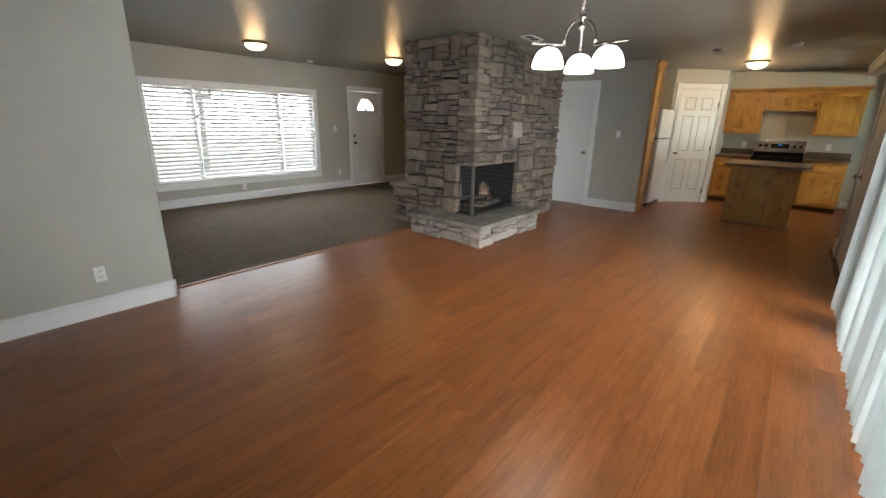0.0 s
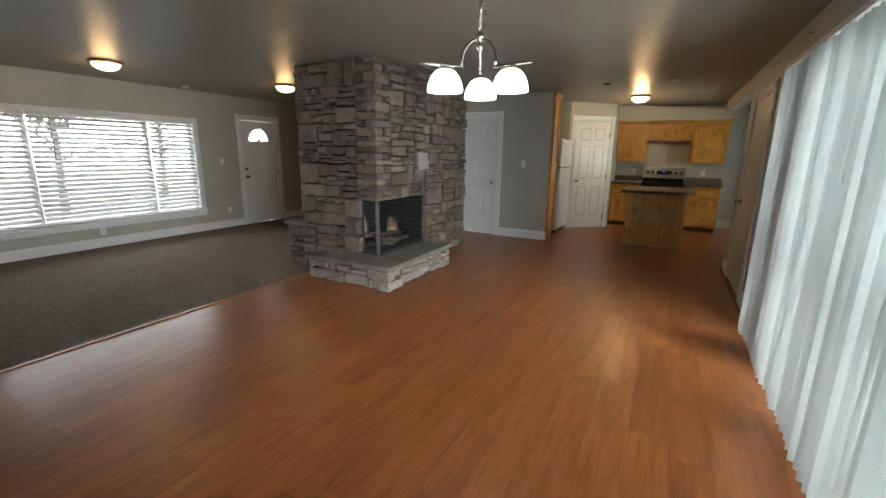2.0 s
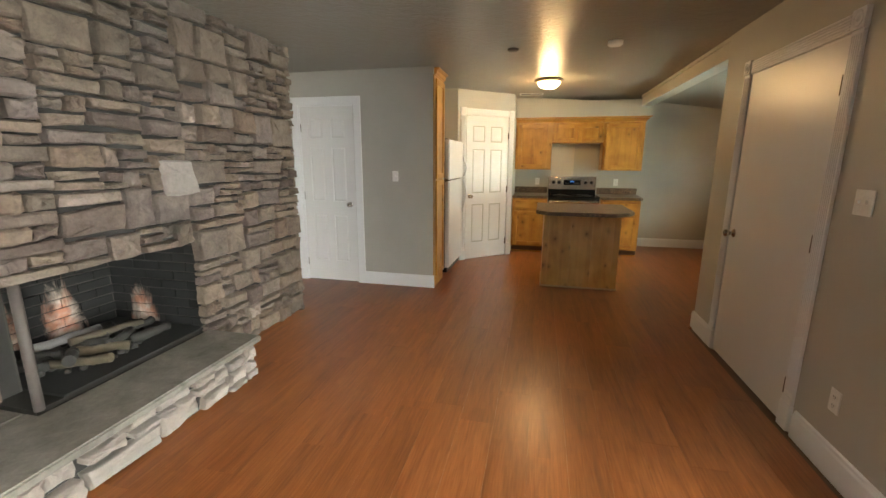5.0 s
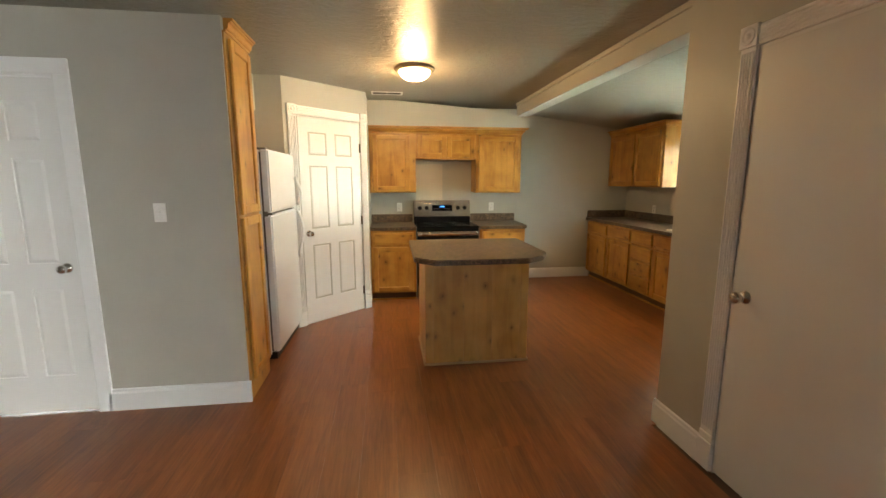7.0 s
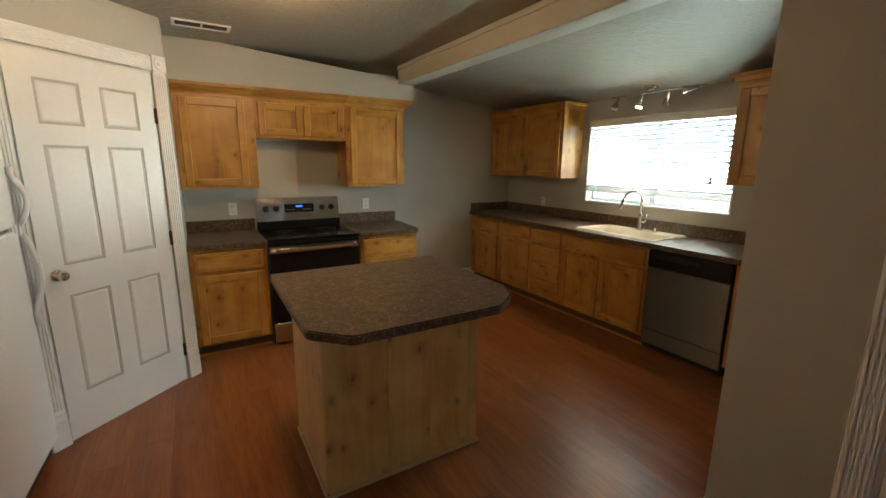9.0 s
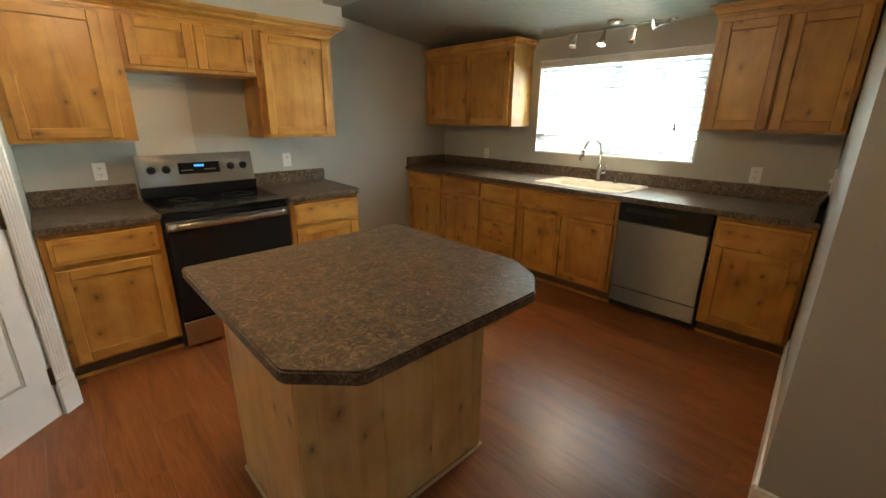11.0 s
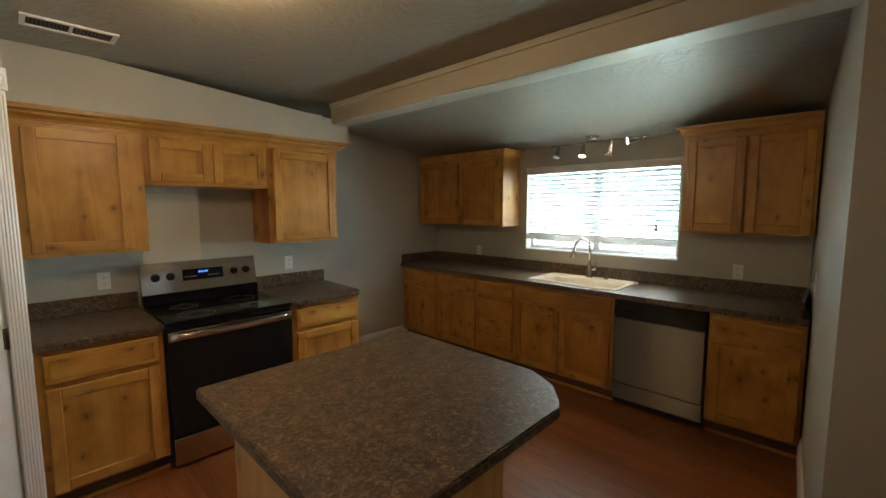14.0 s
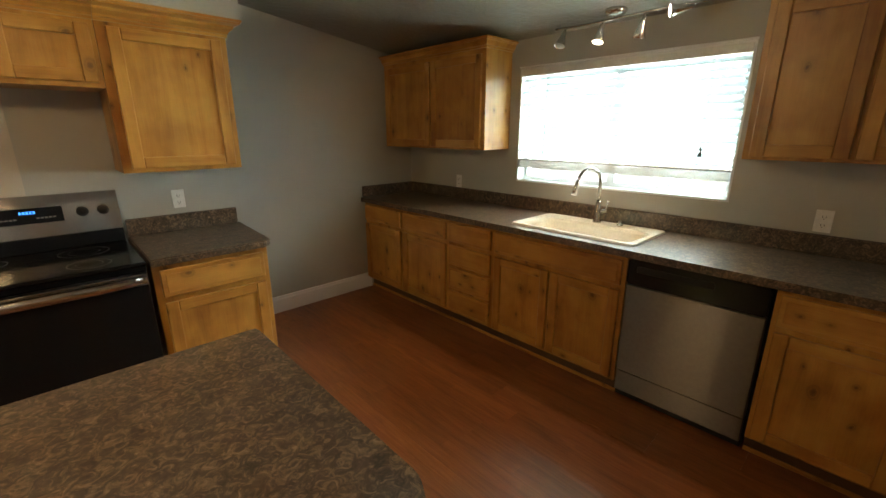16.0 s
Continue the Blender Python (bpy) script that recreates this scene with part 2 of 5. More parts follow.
def m_laminate():
    m = Mat("cherry_laminate")
    info = m.n("ObjectInfo")
    tc = m.n("TexCoord")
    comb = m.n("CombineXYZ")
    for i in range(3):
        m.l(info.outputs["Random"], comb.inputs[i])
    shift = m.n("VectorMath", operation="MULTIPLY_ADD")
    m.l(comb.outputs[0], shift.inputs[0])
    shift.inputs[1].default_value = (13.0, 41.0, 7.0)
    m.l(tc.outputs["Object"], shift.inputs[2])
    mp = m.n("Mapping")
    mp.inputs["Scale"].default_value = (14.0, 1.3, 1.0)
    m.l(shift.outputs[0], mp.inputs[0])
    g = m.noise(mp.outputs[0], 1.0, 6, 0.62, 0.8)
    mp2 = m.n("Mapping")
    mp2.inputs["Scale"].default_value = (120.0, 6.0, 1.0)
    m.l(shift.outputs[0], mp2.inputs[0])
    g2 = m.noise(mp2.outputs[0], 1.0, 3)
    c = m.ramp(g, [(0.22, (0.12, 0.032, 0.009)), (0.5, (0.275, 0.085, 0.021)), (0.8, (0.38, 0.125, 0.037))])
    c = m.mix(0.3, c, m.ramp(g2, [(0.3, (0.13, 0.04, 0.014)), (0.7, (0.42, 0.17, 0.07))]))
    tone = m.ramp(info.outputs["Random"], [(0.0, (0.78, 0.76, 0.74)), (1.0, (1.0, 1.0, 1.0))])
    c = m.mix(1.0, c, tone, "MULTIPLY")
    cell = m.n("VectorMath", operation="FLOOR")
    sc = m.n("VectorMath", operation="MULTIPLY")
    sc.inputs[1].default_value = (15.6, 2.3, 0.0)
    m.l(shift.outputs[0], sc.inputs[0])
    m.l(sc.outputs[0], cell.inputs[0])
    wnz = m.n("TexWhiteNoise")
    m.l(cell.outputs[0], wnz.inputs["Vector"])
    c = m.mix(1.0, c, m.ramp(wnz.outputs["Value"], [(0.0, (0.87, 0.86, 0.85)), (0.5, (0.95, 0.95, 0.95)), (1.0, (1.0, 1.0, 1.0))]), "MULTIPLY")
    r = m.n("MapRange")
    r.inputs["To Min"].default_value, r.inputs["To Max"].default_value = 0.28, 0.33
    m.l(g2, r.inputs[0])
    return m.done(c, r.outputs[0], Specular_IOR_Level=0.42)


def m_carpet():
    m = Mat("brown_carpet")
    v = m.coords(world_space=True)
    a = m.noise(v, 60, 5, 0.75)
    b = m.noise(v, 3, 3)
    c = m.ramp(a, [(0.3, (0.028, 0.021, 0.014)), (0.5, (0.128, 0.098, 0.066)), (0.70, (0.37, 0.29, 0.20))])
    c = m.mix(0.25, c, m.ramp(b, [(0.3, (0.075, 0.058, 0.04)), (0.7, (0.16, 0.125, 0.088))]))
    m.bump(a, 1.0, 0.012)
    return m.done(c, 0.95)


def m_counter():
    m = Mat("mottled_laminate")
    v = m.coords(world_space=True)
    a = m.noise(v, 42, 6, 0.65, 1.6)
    b = m.noise(v, 14, 4, 0.6, 0.8)
    c = m.ramp(a, [(0.36, (0.022, 0.016, 0.012)), (0.48, (0.068, 0.047, 0.033)), (0.57, (0.18, 0.120, 0.074)), (0.68, (0.35, 0.25, 0.165))])
    c = m.mix(0.3, c, m.ramp(b, [(0.35, (0.035, 0.030, 0.026)), (0.65, (0.20, 0.142, 0.092))]))
    return m.done(c, 0.36)


def m_thin(name, color, through_share):
    m = Mat(name)
    tr = m.n("BsdfTranslucent")
    tr.inputs[0].default_value = (*color, 1)
    mx = m.n("MixShader")
    mx.inputs[0].default_value = through_share
    m.done(color, 0.45)
    m.l(m.b.outputs[0], mx.inputs[1])
    m.l(tr.outputs[0], mx.inputs[2])
    m.l(mx.outputs[0], m.t.nodes["Material Output"].inputs[0])
    return m.m


def m_glass():
    m = Mat("clear_glass")
    m.b.inputs["Transmission Weight"].default_value = 1.0
    m.b.inputs["IOR"].default_value = 1.45
    return m.done((0.97, 0.98, 0.98), 0.0)


def m_firebrick():
    """Sooty firebrick with three bare pinkish tongues where the fire burnt it clean."""
    m = Mat("firebrick")
    v = m.coords(world_space=True)
    nearest = None
    for place, size in (((-3.27, 4.80, 0.30), (0.35, 0.10, 0.34)), ((-3.27, 5.14, 0.30), (0.35, 0.13, 0.44)), ((-3.0, 5.49, 0.28), (0.14, 0.2, 0.32))):
        off = m.n("VectorMath", operation="SUBTRACT")
        m.l(v, off.inputs[0])
        off.inputs[1].default_value = place
        sc = m.n("VectorMath", operation="DIVIDE")
        m.l(off.outputs[0], sc.inputs[0])
        sc.inputs[1].default_value = size
        d = m.n("VectorMath", operation="LENGTH")
        m.l(sc.outputs[0], d.inputs[0])
        if nearest is None:
            nearest = d.outputs["Value"]
        else:
            low = m.n("Math", operation="MINIMUM")
            m.l(nearest, low.inputs[0])
            m.l(d.outputs["Value"], low.inputs[1])
            nearest = low.outputs[0]
    ragged = m.n("Math", operation="MULTIPLY_ADD")
    flat = m.n("VectorMath", operation="MULTIPLY")
    flat.inputs[1].default_value = (1.0, 1.0, 0.35)
    m.l(v, flat.inputs[0])
    m.l(m.noise(flat.outputs[0], 8, 6, 0.7, 1.4), ragged.inputs[0])
    ragged.inputs[1].default_value = 1.5
    m.l(nearest, ragged.inputs[2])
    soft = m.n("Math", operation="MULTIPLY")
    m.l(ragged.outputs[0], soft.inputs[0])
    soft.inputs[1].default_value = 0.6
    mask = m.ramp(soft.outputs[0], [(0.62, (1, 1, 1)), (1.0, (0, 0, 0))])
    tint = m.ramp(m.noise(v, 7, 3), [(0.42, (0.56, 0.25, 0.16)), (0.58, (0.66, 0.54, 0.46))])
    c = m.mix(mask, (0.011, 0.011, 0.011), tint)
    m.bump(m.noise(v, 60, 4), 0.4, 0.003)
    return m.done(c, 0.85)


def m_slab():
    """Grey split stone for the hearth and ledge tops."""
    m = Mat("grey_slab")
    v = m.coords(world_space=True)
    c = m.ramp(m.noise(v, 5, 6, 0.6, 0.5), [(0.3, (0.115, 0.105, 0.090)), (0.5, (0.185, 0.172, 0.150)), (0.7, (0.25, 0.232, 0.205))])
    c = m.mix(0.45, c, m.ramp(m.noise(v, 38, 6, 0.7), [(0.35, (0.5, 0.5, 0.5)), (0.65, (1, 1, 1))]), "MULTIPLY")
    m.bump(m.noise(v, 14, 8, 0.65), 0.8, 0.012)
    return m.done(c, 0.62)


STONE = m_stone()
# paler stone: its own pale tone plus patio daylight put into the colour
STONE_PALE_LIT = m_stone("pale_lit_stone", 0.27)
STONE_CAP = m_slab()
BRICKM = m_firebrick()
LAMINATE = m_laminate()
CARPET = m_carpet()
COUNTER = m_counter()
SLAT = m_thin("blind_slat", (0.74, 0.75, 0.76), 0.24)
VANE = m_thin("vinyl_vane", (0.64, 0.67, 0.67), 0.42)
SLAT_THIN = m_thin("thin_blind_slat", (0.72, 0.78, 0.80), 0.5)
GLASS = m_glass()


# ---- mesh helpers ----
def slab(bm, x0, x1, y0, y1, z0, z1, bevel=0.0, segs=1):
    made = bmesh.ops.create_cube(bm, size=1.0, matrix=Matrix.LocRotScale(((x0 + x1) / 2, (y0 + y1) / 2, (z0 + z1) / 2), None, (abs(x1 - x0), abs(y1 - y0), abs(z1 - z0))))
    if bevel:
        edges = {e for v in made["verts"] for e in v.link_edges}
        bmesh.ops.bevel(bm, geom=list(edges), offset=bevel, segments=segs, affect="EDGES", clamp_overlap=True)
    return bm


def boxes(*items, bevel=0.0, segs=1):
    bm = bmesh.new()
    for it in items:
        slab(bm, *it, bevel=bevel, segs=segs)
    return bm


def tube(bm, points, radius, sides=12, cap=True):
    """A round bar along the points; radius may be a list."""
    rings = []
    pts = [Vector(p) for p in points]
    up = Vector((0.123, 0.456, 0.88)).normalized()
    for i, p in enumerate(pts):
        d = (pts[min(i + 1, len(pts) - 1)] - pts[max(i - 1, 0)]).normalized()
        a = d.cross(up).normalized()
        b = d.cross(a)
        r = radius[i] if isinstance(radius, (list, tuple)) else radius
        rings.append([bm.verts.new(p + (a * math.cos(2 * math.pi * k / sides) + b * math.sin(2 * math.pi * k / sides)) * r) for k in range(sides)])
    for r0, r1 in zip(rings, rings[1:]):
        for k in range(sides):
            f = bm.faces.new((r0[k], r0[(k + 1) % sides], r1[(k + 1) % sides], r1[k]))
            f.smooth = True
    if cap:
        bm.faces.new(rings[0][::-1])
        bm.faces.new(rings[-1])
    return bm


def lathe(bm, profile, center=(0, 0, 0), sides=32, m=None):
    """Turns the (radius, z) profile about the z axis."""
    rings = []
    for r, z in profile:
        ring = []
        for k in range(sides):
            a = 2 * math.pi * k / sides
            v = Vector((center[0] + r * math.cos(a), center[1] + r * math.sin(a), center[2] + z))
            ring.append(bm.verts.new(m @ v if m else v))
        rings.append(ring)
    for r0, r1 in zip(rings, rings[1:]):
        for k in range(sides):
            f = bm.faces.new((r0[k], r0[(k + 1) % sides], r1[(k + 1) % sides], r1[k]))
            f.smooth = True
    bm.faces.new(rings[0][::-1])
    bm.faces.new(rings[-1])
    return bm


def prism(bm, outline, z0, z1, bevel=0.0):
    """An upright prism over a plan outline."""
    low = [bm.verts.new((x, y, z0)) for x, y in outline]
    high = [bm.verts.new((x, y, z1)) for x, y in outline]
    n = len(outline)
    bm.faces.new(low[::-1])
    bm.faces.new(high)
    for i in range(n):
        bm.faces.new((low[i], low[(i + 1) % n], high[(i + 1) % n], high[i]))
    bmesh.ops.recalc_face_normals(bm, faces=bm.faces)
    if bevel:
        bmesh.ops.bevel(bm, geom=[e for e in bm.edges], offset=bevel, segments=2, affect="EDGES")
    return bm


def mesh_of(name, bm, material):
    bmesh.ops.recalc_face_normals(bm, faces=bm.faces)
    me = bpy.data.meshes.new(name)
    bm.to_mesh(me)
    bm.free()
    me.materials.append(material)
    return me


def part(name, bm, material, parent=None, label="", kind=""):
    ob = new(name, mesh_of(name, bm, material))
    ob.parent = parent
    return tagged(ob, label=label, kind=kind)


def thing(name, m, label, category, group=""):
    ob = new(name)
    ob.empty_display_size = 0.1
    ob.matrix_world = m
    return tagged(ob, label, category, group)


def struct(name, bm, material, label=""):
    ob = new(name, mesh_of(name, bm, material))
    return tagged(ob, label, kind="structure")


# ---- the large structure ----
CZ = 2.41
WX, LX, RX, SX = -6.90, -3.155, 1.165, 3.19
HY, BY, RY, KY = 7.665, 10.917, 10.56, 7.235
WIN = (2.31, 5.17, 0.40, 1.90)
KWIN = (8.08, 9.575, 1.13, 1.98)
T = 0.16

struct("floor", boxes((-7.1, 3.4, -3.1, 11.1, -0.12, -0.012)), KICK)
carpet = boxes((WX, LX - 0.17, -0.2, HY, -0.011, 0.008))
slab(carpet, LX - 0.18, -3.335, 1.21, HY, -0.011, 0.008)
struct("carpet", carpet, CARPET, "brown flecked cut-pile carpet in the living room")
strip = boxes((-3.335, -3.30, 1.21, 4.5, -0.011, 0.011), bevel=0.004)
struct("transition_strip", strip, LAMINATE, "cherry wood strip where carpet meets laminate")

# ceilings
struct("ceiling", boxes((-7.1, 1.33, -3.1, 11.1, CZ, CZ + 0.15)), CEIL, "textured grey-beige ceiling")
bm = bmesh.new()
prof = [(1.33, 2.435), (3.4, 2.155), (3.4, 2.56), (1.33, 2.56)]
a = [bm.verts.new((x, 6.9, z)) for x, z in prof]
b = [bm.verts.new((x, 11.1, z)) for x, z in prof]
bm.faces.new(a), bm.faces.new(b[::-1])
for i in range(4):
    bm.faces.new((a[i], b[i], b[(i + 1) % 4], a[(i + 1) % 4]))
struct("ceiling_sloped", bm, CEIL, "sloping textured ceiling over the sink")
struct("beam", boxes((1.18, 1.329, 7.09, 10.14, 2.25, CZ - 0.001), bevel=0.004), WALL, "painted boxed beam across the kitchen ceiling")
struct("trim_beam", boxes((1.166, 1.181, 7.0, 10.13, 2.372, CZ - 0.002), bevel=0.003), WALL)

# window wall with its openings
y0, y1, z0, z1 = WIN
DF = (6.07, 6.90, 2.005)
struct("wall_west", boxes(
    (WX - T, WX, -3.1, y0, -0.1, CZ), (WX - T, WX, y1, DF[0], -0.1, CZ), (WX - T, WX, y0, y1, -0.1, z0), (WX - T, WX, y0, y1, z1, CZ),
    (WX - T, WX, DF[0], DF[1], DF[2], CZ), (WX - T, WX, DF[1], HY + 0.16, -0.1, CZ)), WALL, "grey-beige painted wall with the picture window")
struct("wall_hall", boxes((WX, -3.0, HY, HY + 0.14, -0.05, CZ), (-3.0, -2.31, HY, HY + 0.14, 2.06, CZ), (-2.31, -1.385, HY, HY + 0.14, -0.05, CZ)), WALL, "grey-beige painted wall beside the hall door")
struct("wall_living_end", boxes((WX - T, LX, -0.4, -0.2, -0.05, CZ)), WALL)
struct("wall_stub", boxes((LX - 0.13, LX, -3.1, 1.21, -0.05, CZ), bevel=0.004), WALL, "grey-beige painted partition with an outlet")
struct("wall_south", boxes((LX, 1.4, -3.1, -2.96, -0.05, CZ)), WALL)
# patio wall
PY = [(-0.6, 1.5), (1.75, 3.98), (4.26, 4.69)]
items = []
cuts = [-3.1]
for p0, p1 in PY:
    items.append((RX, RX + 0.14, cuts[-1], p0, -0.05, CZ))
    items.append((RX, RX + 0.14, p0, p1, 2.03, CZ))
    items.append((RX, RX + 0.14, p0, p1, -0.05, 0.06))
    cuts.append(p1)
items.append((RX, RX + 0.14, 4.69, 5.63, -0.05, CZ))
items.append((RX, RX + 0.14, 5.63, 6.63, 2.05, CZ))
items.append((RX, RX + 0.14, 6.63, 7.0, -0.05, CZ))
struct("wall_patio", boxes(*items), WALL, "painted wall with the patio doors")
bm = prism(bmesh.new(), [(RX, 7.0), (3.3, 7.0), (3.3, 7.24), (SX, KY), (RX, 7.085)], -0.05, 2.6)
struct("wall_kitchen_side", bm, WALL, "grey-beige painted side wall of the kitchen")
struct("wall_closet_back", boxes((RX + 0.7, RX + 0.8, 4.7, 7.03, -0.05, CZ), (RX + 0.14, RX + 0.7, 4.6, 4.7, -0.05, CZ)), WALL)
y0, y1, z0, z1 = KWIN
struct("wall_sink", boxes((SX, SX + T, 7.24, y0, -0.05, 2.4), (SX, SX + T, y1, BY, -0.05, 2.4), (SX, SX + T, y0, y1, -0.05, z0), (SX, SX + T, y0, y1, z1, 2.4)), WALL, "grey-beige painted wall over the sink")
struct("wall_back", boxes((1.34, SX + T, BY, BY + T, -0.05, 2.6)), WALL, "grey painted wall at the end of the kitchen")
struct("wall_range", boxes((-0.655, 1.345, RY, BY + T, -0.05, CZ)), WALL, "beige painted wall behind the range")
bm = prism(bmesh.new(), [(-1.385, 9.07), (-0.655, 9.72), (-0.655, BY + T), (-0.755, BY + T), (-0.755, 9.765), (-1.43, 9.165)], -0.05, CZ)
DIAG = (Vector((-1.385, 9.07, 0)), Vector((-0.655, 9.72, 0)))
struct("wall_diagonal", bm, WALL, "beige painted corner wall around the pantry door")
struct("wall_fridge", boxes((-2.3, -2.15, HY + 0.14, 9.2, -0.05, CZ), (-2.15, -1.385, 9.07, 9.2, -0.05, CZ), (-2.15, -1.385, HY + 0.13, HY + 0.15, -0.05, CZ)), WALL)

# thin cream sheet, lighter than the wall behind it
struct("trim_patch", boxes((-0.06, 0.30, RY - 0.003, RY - 0.0005, 1.0, 1.68)), paint("cream_patch", (0.56, 0.51, 0.42), 0.5), "lighter cream patch on the wall above the range")

# soffit with its sloping top
bm = bmesh.new()
v = [bm.verts.new(p) for p in [(-0.654, 10.13, 2.116), (1.335, 10.13, 2.116), (1.335, 10.13, 2.28), (-0.3, 10.13, 2.409), (-0.654, 10.13, 2.409)]]
w = [bm.verts.new((p.co.x, RY - 0.002, p.co.z)) for p in v]
bm.faces.new(v), bm.faces.new(w[::-1])
for i in range(5):
    bm.faces.new((v[i], w[i], w[(i + 1) % 5], v[(i + 1) % 5]))
struct("soffit", bm, WALL, "beige painted soffit above the range cabinets")

struct("soffit_fridge", boxes((-2.148, -1.62, 8.12, 9.068, 2.095, CZ - 0.002), bevel=0.003), WALL, "painted soffit above the refrigerator")

# outside
struct("ground", boxes((-400, 400, -400, 400, -0.6, -0.25)), paint("dry_lawn", (0.50, 0.52, 0.42), 0.9, 0.5, 8))


struct("backdrop_west", boxes((-40, -39.5, -60, 60, -0.6, 30)), glow("bright_haze", (0.93, 0.97, 1.0), 9.0))
struct("backdrop_east", boxes((40, 40.5, -60, 60, -0.6, 30)), glow("bright_haze", (0.93, 0.98, 1.0), 1.9))


def baseboard(name, a, b, proud=0.016, high=0.145):
    """A moulded baseboard from a to b with its face on the left of the way."""
    a, b = Vector((*a, 0)), Vector((*b, 0))
    d = (b - a).normalized()
    n = Vector((-d.y, d.x, 0))
    bm = bmesh.new()
    prof = [(0, -0.01), (proud, -0.01), (proud, high - 0.03), (proud * 0.7, high - 0.02), (proud * 0.6, high - 0.006), (0, high)]
    rows = [[bm.verts.new(p + n * q + Vector((0, 0, z))) for q, z in prof] for p in (a, b)]
    for i in range(len(prof)):
        j = (i + 1) % len(prof)
        bm.faces.new((rows[0][i], rows[0][j], rows[1][j], rows[1][i]))
    bm.faces.new(rows[0]), bm.faces.new(rows[1][::-1])
    return struct("baseboard", bm, TRIM, "white moulded baseboard")


RUNS = [((WX, DF[0] - 0.085), (WX, -0.2), 1), ((WX, HY), (WX, DF[1] + 0.085), 1), ((-3.07, HY), (WX, HY), 1), ((-1.369, HY), (-2.235, HY), 1),
        ((LX, 1.226), (LX, -2.9), 1), ((LX + 0.016, 1.21), (LX - 0.13, 1.21), -1), ((RX, 4.8), (RX, 5.53), 1), ((RX, 6.73), (RX, 7.101), 1),
        ((2.64, 7.194), (RX - 0.016, 7.084), -1), ((2.63, BY), (1.345, BY), 1)]
for a, b, s in RUNS:
    baseboard("baseboard", a, b) if s > 0 else baseboard("baseboard", b, a)


# ---- floor planks ----
def planks():
    rng = random.Random(4)
    floor_ob = bpy.data.objects["floor"]
    w, length = 0.192, 1.21
    me = mesh_of("plank", boxes((0, w - 0.0006, 0, length - 0.0008, -0.012, 0.0)), LAMINATE)
    x, col = -3.30, 0
    while x < 3.2:
        lo, hi = (-2.96 if x < RX - 0.05 else 7.05), HY + 0.2
        if x > -2.1:
            hi = 9.3
        if x > -1.45:
            hi = 9.9
        if x > -0.75:
            hi = 10.9
        if x + w < -2.1:
            hi = HY
        y = lo - rng.random() * length
        while y < hi:
            ob = new("plank", me)
            a, b = max(y, lo), min(y + length, hi)
            ob.location = (x, a, 0)
            ob.scale = (1, (b - a) / length, 1)
            ob.parent = floor_ob
            y += length
        x += w
        col += 1


# ---- doors ----
def door_leaf(name, w, h, panels, material, parent):
    """A moulded door leaf in local x, z; its face looks to -y; panels: rows (x0, x1, z0, z1)."""
    bm = boxes((0, w, 0.011, 0.035, 0, h))
    xs = sorted({0.0, w, *[p[0] for p in panels], *[p[1] for p in panels]})
    zs = sorted({0.0, h, *[p[2] for p in panels], *[p[3] for p in panels]})
    for i in range(len(xs) - 1):
        for j in range(len(zs) - 1):
            cx, cz = (xs[i] + xs[i + 1]) / 2, (zs[j] + zs[j + 1]) / 2
            if not any(p[0] < cx < p[1] and p[2] < cz < p[3] for p in panels):
                slab(bm, xs[i], xs[i + 1], 0.0, 0.0115, zs[j], zs[j + 1])
    leaf = part(name, bm, material, parent)
    for x0, x1, z0, z1 in panels:
        bm = bmesh.new()
        g = 0.022
        rows = []
        for off, y in ((0.0, 0.0108), (0.006, 0.0105), (g, 0.0025), (g + 0.004, 0.002)):
            rows.append([bm.verts.new(p) for p in ((x0 + off, y, z0 + off), (x1 - off, y, z0 + off), (x1 - off, y, z1 - off), (x0 + off, y, z1 - off))])
        for r0, r1 in zip(rows, rows[1:]):
            for k in range(4):
                bm.faces.new((r0[k], r0[(k + 1) % 4], r1[(k + 1) % 4], r1[k]))
        bm.faces.new(rows[-1])
        part("panel", bm, material, leaf)
    return leaf


def six_panels(w, h):
    m, c = 0.105, 0.10
    pw = (w - 2 * m - c) / 2
    rows = [(0.24, 0.80), (0.96, 1.58), (1.68, 1.90)]
    k = h / 2.03
    return [(x, x + pw, z0 * k, z1 * k) for z0, z1 in rows for x in (m, m + pw + c)]


def knob(parent, x, z, material=None, y=0.0, r=0.027):
    bm = bmesh.new()
    m = Matrix.Translation((x, y, z)) @ Matrix.Rotation(radians(90), 4, "X")
    lathe(bm, [(0.001, -0.001), (0.031, 0.0), (0.031, 0.004), (0.026, 0.009), (0.011, 0.012), (0.010, 0.028), (r * 0.8, 0.034), (r, 0.046), (r * 0.92, 0.058), (r * 0.55, 0.066), (0.002, 0.068)], sides=24, m=m)
    return part("door_knob", bm, material or CHROME, parent, "brushed nickel door knob")


def hinge(parent, x, z):
    bm = boxes((x - 0.012, x + 0.012, -0.004, 0.0, z - 0.045, z + 0.045))
    tube(bm, [(x, -0.006, z - 0.047), (x, -0.006, z + 0.047)], 0.0055, 8)
    return part("hinge", bm, BRONZE, parent)


